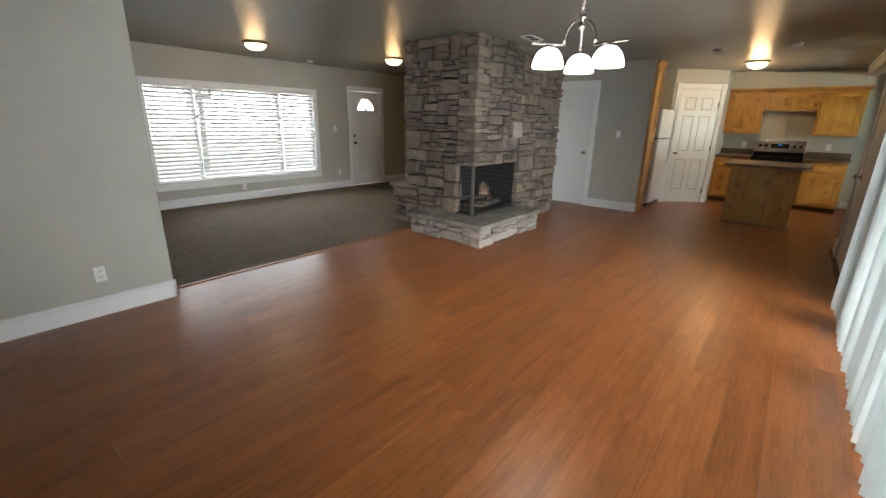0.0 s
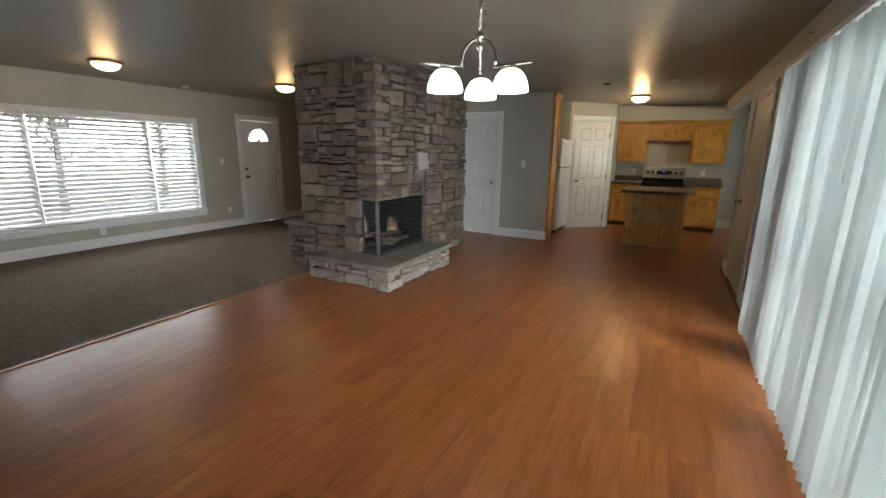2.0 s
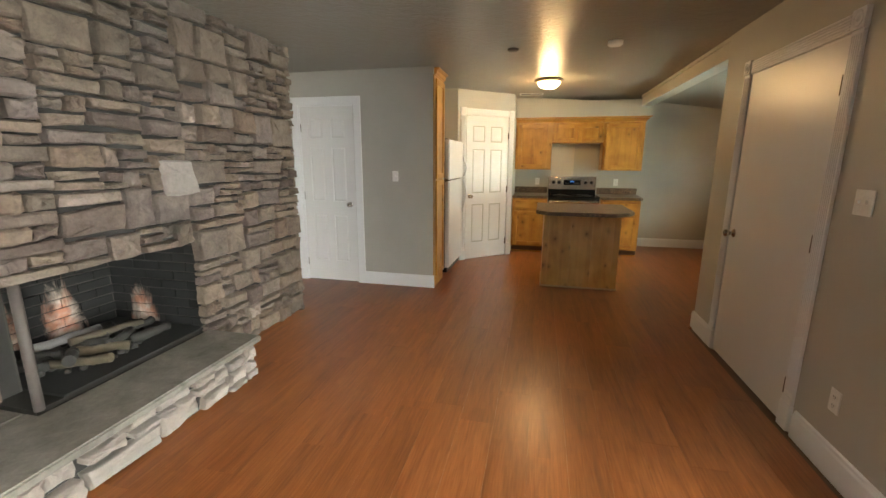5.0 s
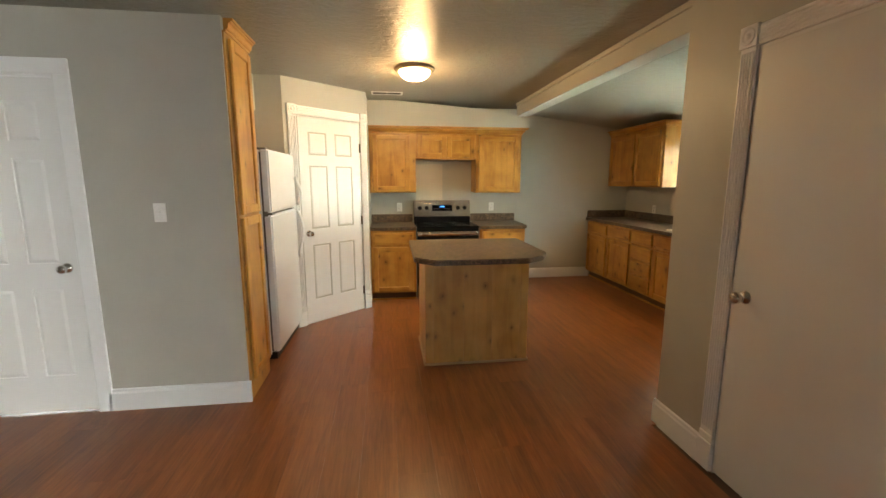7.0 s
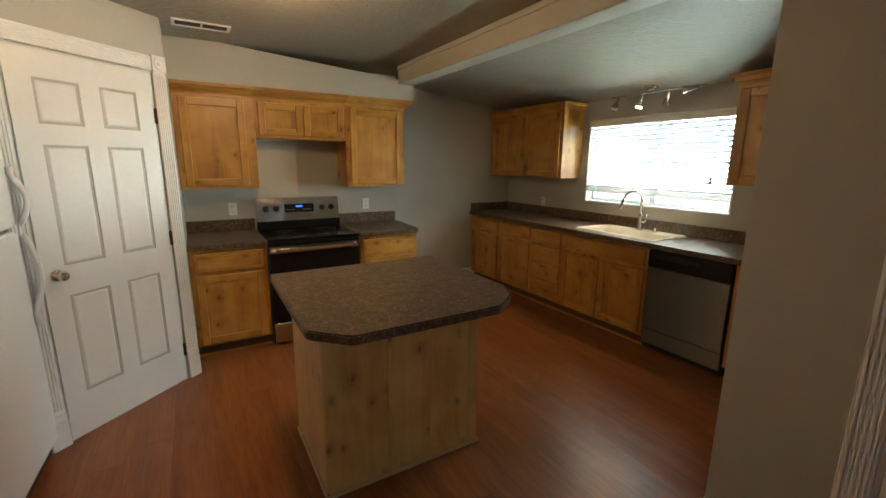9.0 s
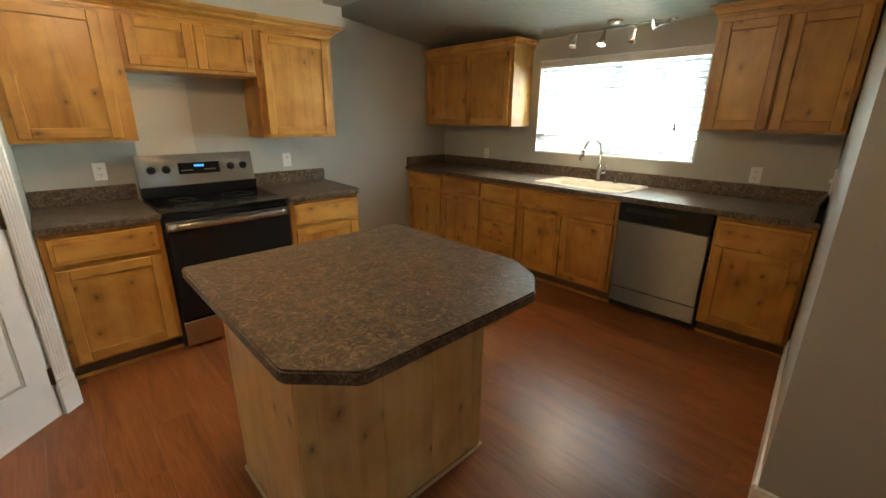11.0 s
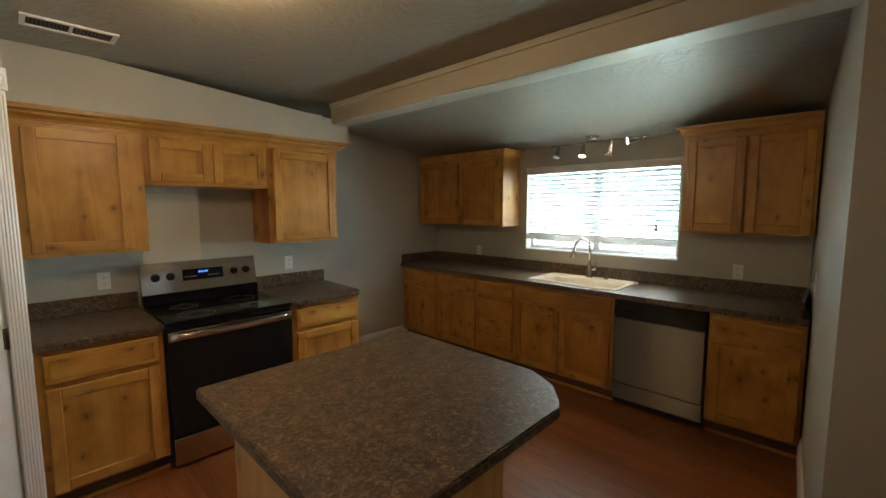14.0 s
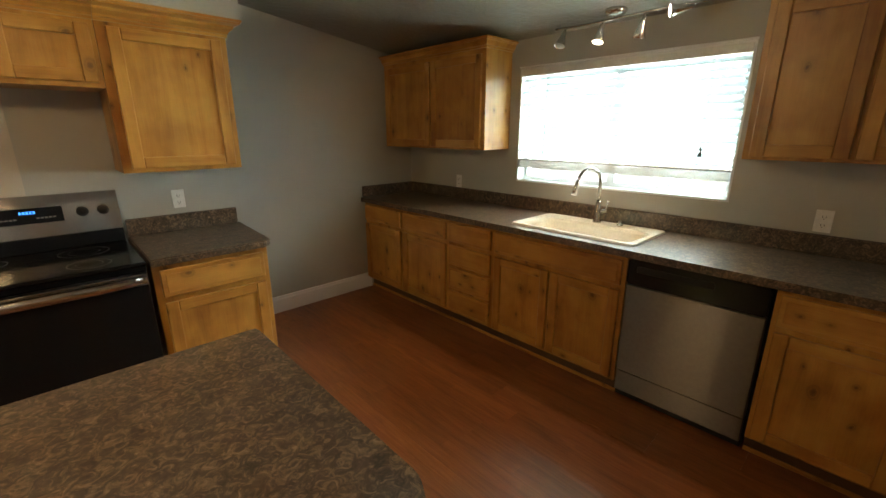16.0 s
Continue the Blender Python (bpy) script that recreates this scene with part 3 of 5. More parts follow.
def casing(parent, w, h, width=0.085, fluted=False, z0=0.0):
    """Trim round an opening w wide and h high; local x, z; it stands proud to -y."""
    cw = width
    for side in (0, 1):
        x0 = -cw if side == 0 else w
        foot = 0.19 if fluted else 0.0
        bm = boxes((x0, x0 + cw, -0.016, 0.0, foot, h), bevel=0.003)
        if fluted:
            for k in range(5):
                c = x0 + cw * (0.16 + 0.17 * k)
                slab(bm, c - 0.0045, c + 0.0045, -0.0215, -0.015, foot + 0.03, h - 0.02, bevel=0.002)
        part("side_casing", bm, TRIM, parent)
        if fluted:
            part("plinth_block", boxes((x0 - 0.004, x0 + cw + 0.004, -0.026, 0.0, 0, 0.15), (x0 - 0.001, x0 + cw + 0.001, -0.021, 0.0, 0.15, foot), bevel=0.003), TRIM, parent)
            bm = boxes((x0 - 0.004, x0 + cw + 0.004, -0.024, 0.0, h, h + cw + 0.008), bevel=0.002)
            m = Matrix.Translation((x0 + cw / 2, -0.023, h + cw / 2 + 0.004)) @ Matrix.Rotation(radians(90), 4, "X")
            lathe(bm, [(0.036, 0.0), (0.036, 0.005), (0.028, 0.005), (0.024, 0.0005), (0.016, 0.0005), (0.012, 0.007), (0.002, 0.009)], sides=24, m=m)
            part("rosette", bm, TRIM, parent)
    if fluted:
        bm = boxes((0.004, w - 0.004, -0.016, 0.0, h, h + cw), bevel=0.003)
        for k in range(5):
            c = h + cw * (0.16 + 0.17 * k)
            slab(bm, 0.012, w - 0.012, -0.0215, -0.015, c - 0.0045, c + 0.0045, bevel=0.002)
    else:
        bm = boxes((-cw, w + cw, -0.0165, 0.0, h, h + cw), bevel=0.003)
    part("head_casing", bm, TRIM, parent)


def jamb(parent, w, h, depth=0.12):
    part("jamb", boxes((-0.001, 0.014, 0.0, depth, 0, h), (w - 0.014, w + 0.001, 0.0, depth, 0, h), (0.014, w - 0.014, 0.0, depth, h - 0.014, h)), TRIM, parent)


def door(name, m, w, h, label, leaf="six", fluted=False, knob_side=0, hinges=True, inset=0.012, cw=0.085):
    ob = thing(name, m, label, "door")
    ob["kind"] = "structure"
    casing(ob, w, h, cw, fluted)
    jamb(ob, w, h)
    holder = new("door_leaf_pivot")
    holder.location = (0.016, inset, 0.008)
    panels = six_panels(w - 0.032, h - 0.024) if leaf == "six" else leaf
    lf = door_leaf("door_leaf", w - 0.032, h - 0.024, panels, DOORW, ob)
    lf.location = (0.016, inset, 0.008)
    bpy.data.objects.remove(holder)
    kx = 0.065 if knob_side == 0 else w - 0.032 - 0.065
    knob(lf, kx, 0.93)
    if hinges:
        hx = w - 0.032 + 0.008 if knob_side == 0 else -0.008
        for z in (0.22, 1.02, 1.80):
            hinge(lf, hx, z)
    return ob


# hall door, faces -y
door("door_hall", pose(-3.07 + 0.085, HY, 0, 0, 0, 0), 0.685, 2.055, "white six-panel hall door, closed", knob_side=1, hinges=True)
# pantry door in the diagonal wall
dd = (DIAG[1] - DIAG[0]).normalized()
dang = math.degrees(math.atan2(dd.y, dd.x))
dlen = (DIAG[1] - DIAG[0]).length
p = DIAG[0] + dd * 0.125
door("door_pantry", pose(p.x, p.y, 0, 0, 0, dang), dlen - 0.125 - 0.095, 2.08, "white six-panel pantry door with fluted casing, closed", fluted=True, inset=-0.006, knob_side=0)
# flat closet door in the patio-side wall, faces -x
door("door_closet", pose(RX, 6.63, 0, 0, 0, -90), 0.99, 2.04, "flat white closet door with fluted casing, closed", leaf=[], fluted=True, knob_side=0, inset=-0.004)


def front_door():
    w, h = DF[1] - DF[0], DF[2]
    ob = thing("door_front", pose(WX, DF[0], 0, 0, 0, 90), "white panelled front door with a half-round fan light, closed", "door")
    ob["kind"] = "structure"
    casing(ob, w, h, 0.085)
    jamb(ob, w, h)
    lw, lh = w - 0.03, h - 0.03
    holder = 0.015
    cx, cz, r = lw / 2, 1.60, 0.235
    # leaf with a half-round opening
    bm = bmesh.new()
    n = 20
    arc = [(cx + r * math.cos(math.pi * k / n), cz + r * 1.02 * math.sin(math.pi * k / n)) for k in range(n + 1)]
    outer = []
    for k in range(n + 1):
        a = math.pi * k / n
        c, s_ = math.cos(a), math.sin(a)
        t = min((lw / 2) / abs(c) if abs(c) > 1e-6 else 9e9, (lh - cz) / s_ if s_ > 1e-6 else 9e9)
        outer.append((cx + c * t, cz + s_ * t))
    for y, flip in ((0.0, 0), (0.036, 1)):
        ra = [bm.verts.new((x, y, z)) for x, z in arc]
        ro = [bm.verts.new((x, y, z)) for x, z in outer]
        for k in range(n):
            bm.faces.new((ra[k], ra[k + 1], ro[k + 1], ro[k]))
    for y in (0.0, 0.036):
        pass
    ra = [[bm.verts.new((x, y, z)) for x, z in arc] for y in (0.0, 0.036)]
    for k in range(n):
        bm.faces.new((ra[0][k], ra[0][k + 1], ra[1][k + 1], ra[1][k]))
    # corners between the fan field and the top edge
    slab(bm, 0, lw, 0.001, 0.035, lh - 0.012, lh)
    slab(bm, 0, lw, 0.0, 0.036, 1.5, cz)
    top = part("door_top", bm, DOORW, ob)
    top.location = (holder, 0.012, 0.01)
    lf = door_leaf("door_leaf", lw, 1.5, [(0.11, 0.36, 0.22, 1.0), (0.46, lw - 0.11, 0.22, 1.0), (0.11, 0.36, 1.12, 1.42), (0.46, lw - 0.11, 1.12, 1.42)], DOORW, ob)
    lf.location = (holder, 0.012, 0.01)
    bm = bmesh.new()
    ring = []
    for k in range(n + 1):
        a = math.pi * k / n
        ring.append([bm.verts.new((cx + q * math.cos(a), y, cz + q * 1.02 * math.sin(a))) for q, y in ((r + 0.018, -0.001), (r + 0.016, -0.008), (r - 0.006, -0.008), (r - 0.008, 0.01))])
    for r0, r1 in zip(ring, ring[1:]):
        for k in range(3):
            bm.faces.new((r0[k], r0[k + 1], r1[k + 1], r1[k]))
    slab(bm, cx - r - 0.018, cx + r + 0.018, -0.008, 0.0, cz - 0.018, cz + 0.006)
    for a in (45, 90, 135):
        c, s_ = math.cos(radians(a)), math.sin(radians(a))
        q = Vector((-s_, 0, c)) * 0.008
        p0, p1 = Vector((cx, -0.004, cz)), Vector((cx + r * c, -0.004, cz + r * s_))
        f = [bm.verts.new(v) for v in (p0 - q, p1 - q, p1 + q, p0 + q)]
        g = [bm.verts.new(v.co + Vector((0, 0.014, 0))) for v in f]
        bm.faces.new(f), bm.faces.new(g[::-1])
        for k in range(4):
            bm.faces.new((f[k], g[k], g[(k + 1) % 4], f[(k + 1) % 4]))
    lathe(bm, [(0.04, 0), (0.04, 0.01), (0.002, 0.012)], sides=16, m=Matrix.Translation((cx, 0.0, cz + 0.004)) @ Matrix.Rotation(radians(90), 4, "X"))
    fr = part("fan_light_frame", bm, DOORW, ob)
    fr.location = (holder, 0.012, 0.01)
    bm = bmesh.new()
    fan = [bm.verts.new((cx + r * math.cos(math.pi * k / n), y, cz + r * math.sin(math.pi * k / n))) for y in (0.018,) for k in range(n + 1)]
    bm.faces.new(fan)
    ext = bmesh.ops.extrude_face_region(bm, geom=bm.faces[:])
    bmesh.ops.translate(bm, vec=(0, 0.005, 0), verts=[e for e in ext["geom"] if isinstance(e, bmesh.types.BMVert)])
    pane = part("pane", bm, GLASS, ob)
    pane.location = (holder, 0.012, 0.01)
    pane.visible_shadow = False
    knob(lf, 0.065, 0.92, BRONZE)["label"] = "dark bronze door knob"
    bm = lathe(bmesh.new(), [(0.001, 0), (0.03, 0.0), (0.03, 0.01), (0.02, 0.02), (0.002, 0.022)], sides=20, m=Matrix.Translation((0.065, 0, 1.07)) @ Matrix.Rotation(radians(90), 4, "X"))
    part("deadbolt", bm, BRONZE, lf, "dark bronze deadbolt")
    for z in (0.2, 1.0, 1.42):
        hinge(lf, lw + 0.006, z)


front_door()


# ---- windows and blinds ----
def window(name, m, w, h, panes, label, depth=0.16):
    """Frame and panes in local x, z, looking to -y; panes: rows (x0, x1)."""
    ob = thing(name, m, label, "window")
    ob["kind"] = "structure"
    f = 0.045
    part("window_frame", boxes((0, w, 0.09, 0.14, 0, f), (0, w, 0.09, 0.14, h - f, h), (0, f, 0.09, 0.14, f, h - f), (w - f, w, 0.09, 0.14, f, h - f)), TRIM, ob)
    for a, b in zip(panes, panes[1:]):
        c = (a[1] + b[0]) / 2
        part("mullion", boxes((c - 0.03, c + 0.03, 0.085, 0.14, f, h - f), bevel=0.003), TRIM, ob)
    for a, b in panes:
        pn = part("pane", boxes((a + 0.01, b - 0.01, 0.112, 0.118, f, h - f)), GLASS, ob)
        pn.visible_shadow = False
    part("lining", boxes((-0.001, 0.012, 0.0, 0.09, 0.0, h), (w - 0.012, w + 0.001, 0.0, 0.09, 0.0, h), (0.012, w - 0.012, 0.0, 0.09, h - 0.012, h + 0.001), (0.012, w - 0.012, 0, 0.09, -0.001, 0.012)), TRIM, ob)
    return ob


y0, y1, z0, z1 = WIN
W = y1 - y0
wn1 = window("window_living", pose(WX, y0, z0, 0, 0, 90), W, z1 - z0, [(0.045, 0.69), (0.69, 2.14), (2.14, W - 0.045)], "white-framed three-part picture window")
part("window_casing", boxes((-0.07, 0.0, -0.018, 0, -0.02, z1 - z0), (W, W + 0.07, -0.018, 0, -0.02, z1 - z0), (-0.07, W + 0.07, -0.018, 0, z1 - z0, z1 - z0 + 0.06), bevel=0.004), TRIM, wn1)
part("window_sill", boxes((-0.085, W + 0.085, -0.045, 0.0, -0.035, -0.008), (-0.07, W + 0.07, -0.017, 0, -0.11, -0.035), bevel=0.004), TRIM, wn1)
y0, y1, z0, z1 = KWIN
wn2 = window("window_kitchen", pose(SX, y1, z0, 0, 0, -90), y1 - y0, z1 - z0, [(0.045, 0.75), (0.75, y1 - y0 - 0.045)], "white-framed sliding kitchen window")
part("window_casing", boxes((-0.005, y1 - y0 + 0.005, -0.012, 0, z1 - z0, z1 - z0 + 0.012), bevel=0.003), TRIM, wn2)


def blind(name, m, w, h, slats, tilt, label, gap_low=0.0, pitch=0.043):
    ob = thing(name, m, label, "window blind", "blinds of the living room window" if gap_low == 0 else "")
    part("headrail", boxes((0, w, -0.005, 0.05, h - 0.045, h), bevel=0.003), PLASTIC, ob)
    me = None
    for k in range(slats):
        z = h - 0.07 - k * pitch
        bm = bmesh.new()
        rows = []
        for i in range(5):
            u = (i / 4 - 0.5) * pitch * 1.1
            bow = 0.003 * (1 - (2 * i / 4 - 1) ** 2)
            yy, zz = u * math.cos(radians(tilt)) - bow * math.sin(radians(tilt)), u * math.sin(radians(tilt)) + bow * math.cos(radians(tilt))
            rows.append([bm.verts.new((x, 0.022 + yy, zz + dz)) for dz in (0, 0.0022) for x in (0.004, w - 0.004)])
        for r0, r1 in zip(rows, rows[1:]):
            bm.faces.new((r0[0], r0[1], r1[1], r1[0]))
            bm.faces.new((r0[2], r1[2], r1[3], r0[3]))
            bm.faces.new((r0[0], r1[0], r1[2], r0[2]))
            bm.faces.new((r0[1], r0[3], r1[3], r1[1]))
        bm.faces.new((rows[0][0], rows[0][2], rows[0][3], rows[0][1]))
        bm.faces.new((rows[-1][0], rows[-1][1], rows[-1][3], rows[-1][2]))
        if me is None:
            me = mesh_of("slat", bm, SLAT_THIN if gap_low else SLAT)
        else:
            bm.free()
        s_ = new("slat", me)
        s_.parent = ob
        s_.location = (0, 0, z)
    zb = h - 0.07 - slats * pitch
    part("bottom_rail", boxes((0.002, w - 0.002, 0.0, 0.045, zb, zb + 0.016), bevel=0.003), PLASTIC, ob)
    for x in [w * 0.12, w * 0.88] + ([w / 2] if w > 1 else []):
        part("ladder_cord", boxes((x - 0.0012, x + 0.0012, -0.004, -0.002, zb, h - 0.04), (x - 0.0012, x + 0.0012, 0.047, 0.049, zb, h - 0.04)), PLASTIC, ob)
    part("tilt_wand", tube(bmesh.new(), [(w * 0.16, -0.012, h - 0.05), (w * 0.16, -0.015, h - 0.62)], 0.004, 8), IRON if gap_low == 0 else PLASTIC, ob)
    return ob, zb


y0, y1, z0, z1 = WIN
for a, b in ((0.02, 0.675), (0.70, 2.125), (2.15, W - 0.02)):
    blind("horizontal_blind", pose(WX, y0 + a, z0 + 0.01, 0, 0, 90), b - a, z1 - z0 - 0.02, 22, 36, "white horizontal blind lowered over the living room window, slats half open", pitch=0.0635)
y0, y1, z0, z1 = KWIN
kb, zb = blind("kitchen_blind", pose(SX, y1 - 0.014, z0, 0, 0, -90), y1 - y0 - 0.028, z1 - z0 - 0.012, 14, 42, "white horizontal blind let down most of the kitchen window", gap_low=1)
part("stacked_slats", boxes(*[(0.004, y1 - y0 - 0.032, -0.002, 0.046, zb - 0.006 - 0.006 * k, zb - 0.003 - 0.006 * k) for k in range(9)]), PLASTIC, kb)
cord = tube(bmesh.new(), [(1.30, -0.012, 0.80), (1.30, -0.012, 0.30)], 0.0016, 6)
part("lift_cord", cord, PLASTIC, kb)
part("cord_tassel", lathe(bmesh.new(), [(0.002, 0.05), (0.006, 0.045), (0.013, 0.005), (0.012, 0.0), (0.002, 0.0)], (1.30, -0.012, 0.25), 12), IRON, kb)

# patio doors behind the vertical blinds
for k, (p0, p1) in enumerate(PY):
    ob = thing("patio_door" if k < 2 else "side_window", pose(RX, p1, 0.06, 0, 0, -90), "white-framed glass patio door behind vertical blinds" if k < 2 else "narrow white-framed window behind vertical blinds", "patio door" if k < 2 else "window")
    ob["kind"] = "structure"
    w, h = p1 - p0, 1.97
    half = w / 2
    frames = [(0, w, 0.05, 0.11, 0, 0.05), (0, w, 0.05, 0.11, h - 0.05, h), (0, 0.06, 0.05, 0.11, 0.05, h - 0.05), (w - 0.06, w, 0.05, 0.11, 0.05, h - 0.05), (0.06, w - 0.06, 0.055, 0.105, 0.78, 0.86)]
    if k < 2:
        frames.append((half - 0.05, half + 0.05, 0.05, 0.11, 0.05, h - 0.05))
    part("door_frame", boxes(*frames), TRIM, ob)
    pn = part("pane", boxes((0.06, w - 0.06, 0.078, 0.084, 0.05, h - 0.05)), GLASS, ob)
    pn.visible_shadow = False


def vanes():
    rng = random.Random(9)
    ob = thing("vertical_blind", pose(RX - 0.085, 4.74, 0, 0, 0, -90), "white vinyl vertical blind drawn across the patio doors", "vertical blind")
    part("headrail", boxes((0, 5.3, -0.02, 0.02, 2.075, 2.11), bevel=0.003), PLASTIC, ob)
    n = 68
    me = None
    for k in range(n):
        x = 0.04 + k * 0.0775
        if me is None:
            bm = bmesh.new()
            rows = []
            for i in range(5):
                u = (i / 4 - 0.5) * 0.089
                bow = 0.009 * (1 - (2 * i / 4 - 1) ** 2)
                rows.append([bm.verts.new((u, bow + t, z)) for t in (0, 0.0012) for z in (0.03, 2.06)])
            for r0, r1 in zip(rows, rows[1:]):
                bm.faces.new((r0[0], r0[1], r1[1], r1[0]))
                bm.faces.new((r0[2], r1[2], r1[3], r0[3]))
                bm.faces.new((r0[0], r1[0], r1[2], r0[2]))
                bm.faces.new((r0[1], r0[3], r1[3], r1[1]))
            bm.faces.new((rows[0][0], rows[0][2], rows[0][3], rows[0][1]))
            bm.faces.new((rows[-1][0], rows[-1][1], rows[-1][3], rows[-1][2]))
            me = mesh_of("vane", bm, VANE)
        v = new("vane", me)
        v.parent = ob
        v.location = (x, rng.uniform(-0.004, 0.004), 0)
        v.rotation_euler = (0, 0, radians(44 + 16 * math.sin(k * 0.9) * math.sin(k * 0.37) + rng.uniform(-13, 13)))


vanes()


# ---- cabinets ----
def shaker(parent, x0, x1, z0, z1, y=0.0, name="cabinet_door", rail=0.058):
    """A frame-and-panel door; its face looks to -y from the plane y, a few millimetres off the frame."""
    y -= 0.005
    if z1 - z0 < 0.2:
        bm = boxes((x0, x1, y - 0.019, y, z0, z1), bevel=0.004)
        ob = part(name, bm, ALDER_H, parent)
        slab_b = boxes((x0 + 0.022, x1 - 0.022, y - 0.0225, y - 0.018, z0 + 0.022, z1 - 0.022), bevel=0.002)
        part("front_field", slab_b, ALDER_H, ob)
        return ob
    r = min(rail, (x1 - x0) * 0.2)
    ob = part(name, boxes((x0 + r - 0.004, x1 - r + 0.004, y - 0.007, y - 0.001, z0 + r - 0.004, z1 - r + 0.004)), ALDER, parent)
    part("stile", boxes((x0, x0 + r, y - 0.02, y, z0, z1), bevel=0.0045), ALDER, ob)
    part("stile", boxes((x1 - r, x1, y - 0.02, y, z0, z1), bevel=0.0045), ALDER, ob)
    part("rail", boxes((x0 + r, x1 - r, y - 0.0195, y, z0, z0 + r), bevel=0.004), ALDER_H, ob)
    part("rail", boxes((x0 + r, x1 - r, y - 0.0195, y, z1 - r, z1), bevel=0.004), ALDER_H, ob)
    return ob


def cabinet(name, m, w, d, z0, z1, fronts, label, group="", kick=0.0, hollow=False):
    """Local x along the front, y into the wall, the front of the box at y = 0."""
    ob = thing(name, m, label, "cabinet", group)
    if hollow:
        part("body", boxes((0, w, 0.0, 0.02, z0 + kick, z1), (0, 0.018, 0.02, d, z0 + kick, z1), (w - 0.018, w, 0.02, d, z0 + kick, z1), (0.018, w - 0.018, 0.02, d, z0 + kick, z0 + kick + 0.018)), ALDER, ob)
    else:
        part("body", boxes((0, w, 0.0, d, z0 + kick, z1), bevel=0.002), ALDER, ob)
    if kick:
        part("toe_kick", boxes((0, w, 0.055, d, z0, z0 + kick)), KICK, ob)
        part("toe_trim", boxes((0, w, 0.043, 0.055, z0, z0 + 0.022), bevel=0.003), ALDER_H, ob)
    for kind, a, b, c, e in fronts:
        shaker(ob, a, b, c, e, name="drawer_front" if kind == "drawer" else "cabinet_door")
    return ob


FY_ = 9.93
G = "base cabinets"
cabinet("base_cabinet", pose(-0.65, FY_, 0), 0.545, 0.62, 0.0, 0.87, [("drawer", 0.03, 0.515, 0.70, 0.845), ("door", 0.03, 0.515, 0.12, 0.67)], "knotty alder base cabinet with drawer beside the range", G, 0.10)
cabinet("base_cabinet", pose(0.685, FY_, 0), 0.575, 0.62, 0.0, 0.87, [("drawer", 0.03, 0.545, 0.70, 0.845), ("door", 0.03, 0.545, 0.12, 0.67)], "knotty alder base cabinet at the end of the range run", G, 0.10)
SF = 2.60
for a, b, kind in ((10.91, 10.33, "one"), (10.33, 9.755, "one"), (9.755, 9.30, "drawers"), (9.30, 8.365, "two"), (7.715, 7.205, "one")):
    w = a - b
    if kind == "one":
        fr = [("drawer", 0.02, w - 0.02, 0.70, 0.845), ("door", 0.02, w - 0.02, 0.12, 0.67)]
        lab = "knotty alder base cabinet with one drawer and one door"
    elif kind == "drawers":
        fr = [("drawer", 0.02, w - 0.02, 0.70, 0.845), ("drawer", 0.02, w - 0.02, 0.515, 0.67), ("drawer", 0.02, w - 0.02, 0.32, 0.492), ("drawer", 0.02, w - 0.02, 0.12, 0.298)]
        lab = "knotty alder cabinet of four drawers beside the sink"
    else:
        fr = [("drawer", 0.02, w - 0.02, 0.70, 0.845), ("door", 0.02, w / 2 - 0.008, 0.12, 0.67), ("door", w / 2 + 0.008, w - 0.02, 0.12, 0.67)]
        lab = "knotty alder two-door cabinet under the sink"
    cabinet("base_cabinet", pose(SF, a, 0, 0, 0, -90), w, SX - SF - 0.002, 0.0, 0.87, fr, lab, G, 0.10, kind == "two")


def crown(parent, x0, x1, z, y=0.0, left=0.0, right=0.0, high=0.07, out=0.055, side_out=None):
    """A crown moulding along the front, returned to the wall where a depth is given."""
    prof = [(0.0, 0.0), (0.012, 0.0), (0.012, 0.014), (0.022, 0.016), (0.026, 0.026), (out * 0.5, high * 0.52), (out * 0.5 + 0.004, high * 0.66), (out - 0.012, high - 0.02), (out - 0.012, high - 0.014), (out, high - 0.013), (out, high), (0.0, high)]
    bm = bmesh.new()
    path = []
    q_ = (side_out or out) / out
    if left:
        path.append((x0, y + left, -q_, 0))
    path.append((x0, y, -q_ if left else 0, -1))
    path.append((x1, y, q_ if right else 0, -1))
    if right:
        path.append((x1, y + right, q_, 0))
    rows = [[bm.verts.new((px + nx * q, py + ny * q, z + h)) for q, h in prof] for px, py, nx, ny in path]
    for r0, r1 in zip(rows, rows[1:]):
        for k in range(len(prof)):
            j = (k + 1) % len(prof)
            bm.faces.new((r0[k], r1[k], r1[j], r0[j]))
    bm.faces.new(rows[0]), bm.faces.new(rows[-1][::-1])
    return part("crown_moulding", bm, ALDER_H, parent)


GU = "wall cabinets"
UY = 10.255
c = cabinet("wall_cabinet", pose(-0.652, UY, 0), 0.575, RY - UY - 0.002, 1.312, 2.055, [("door", 0.04, 0.50, 1.335, 2.015)], "knotty alder wall cabinet with one wide door", GU)
crown(c, -0.0, 0.575, 2.035, high=0.08, out=0.125 - 0.0)
c = cabinet("wall_cabinet", pose(-0.077, UY, 0), 0.768, RY - UY - 0.002, 1.727, 2.055, [("door", 0.025, 0.385, 1.75, 2.015), ("door", 0.395, 0.748, 1.75, 2.015)], "short knotty alder cabinet with two doors over the range", GU)
crown(c, 0.0, 0.768, 2.035, high=0.08, out=0.125)
c = cabinet("wall_cabinet", pose(0.693, UY, 0), 0.595, RY - UY - 0.002, 1.307, 2.055, [("door", 0.04, 0.56, 1.33, 2.015)], "knotty alder wall cabinet at the end of the range run", GU)
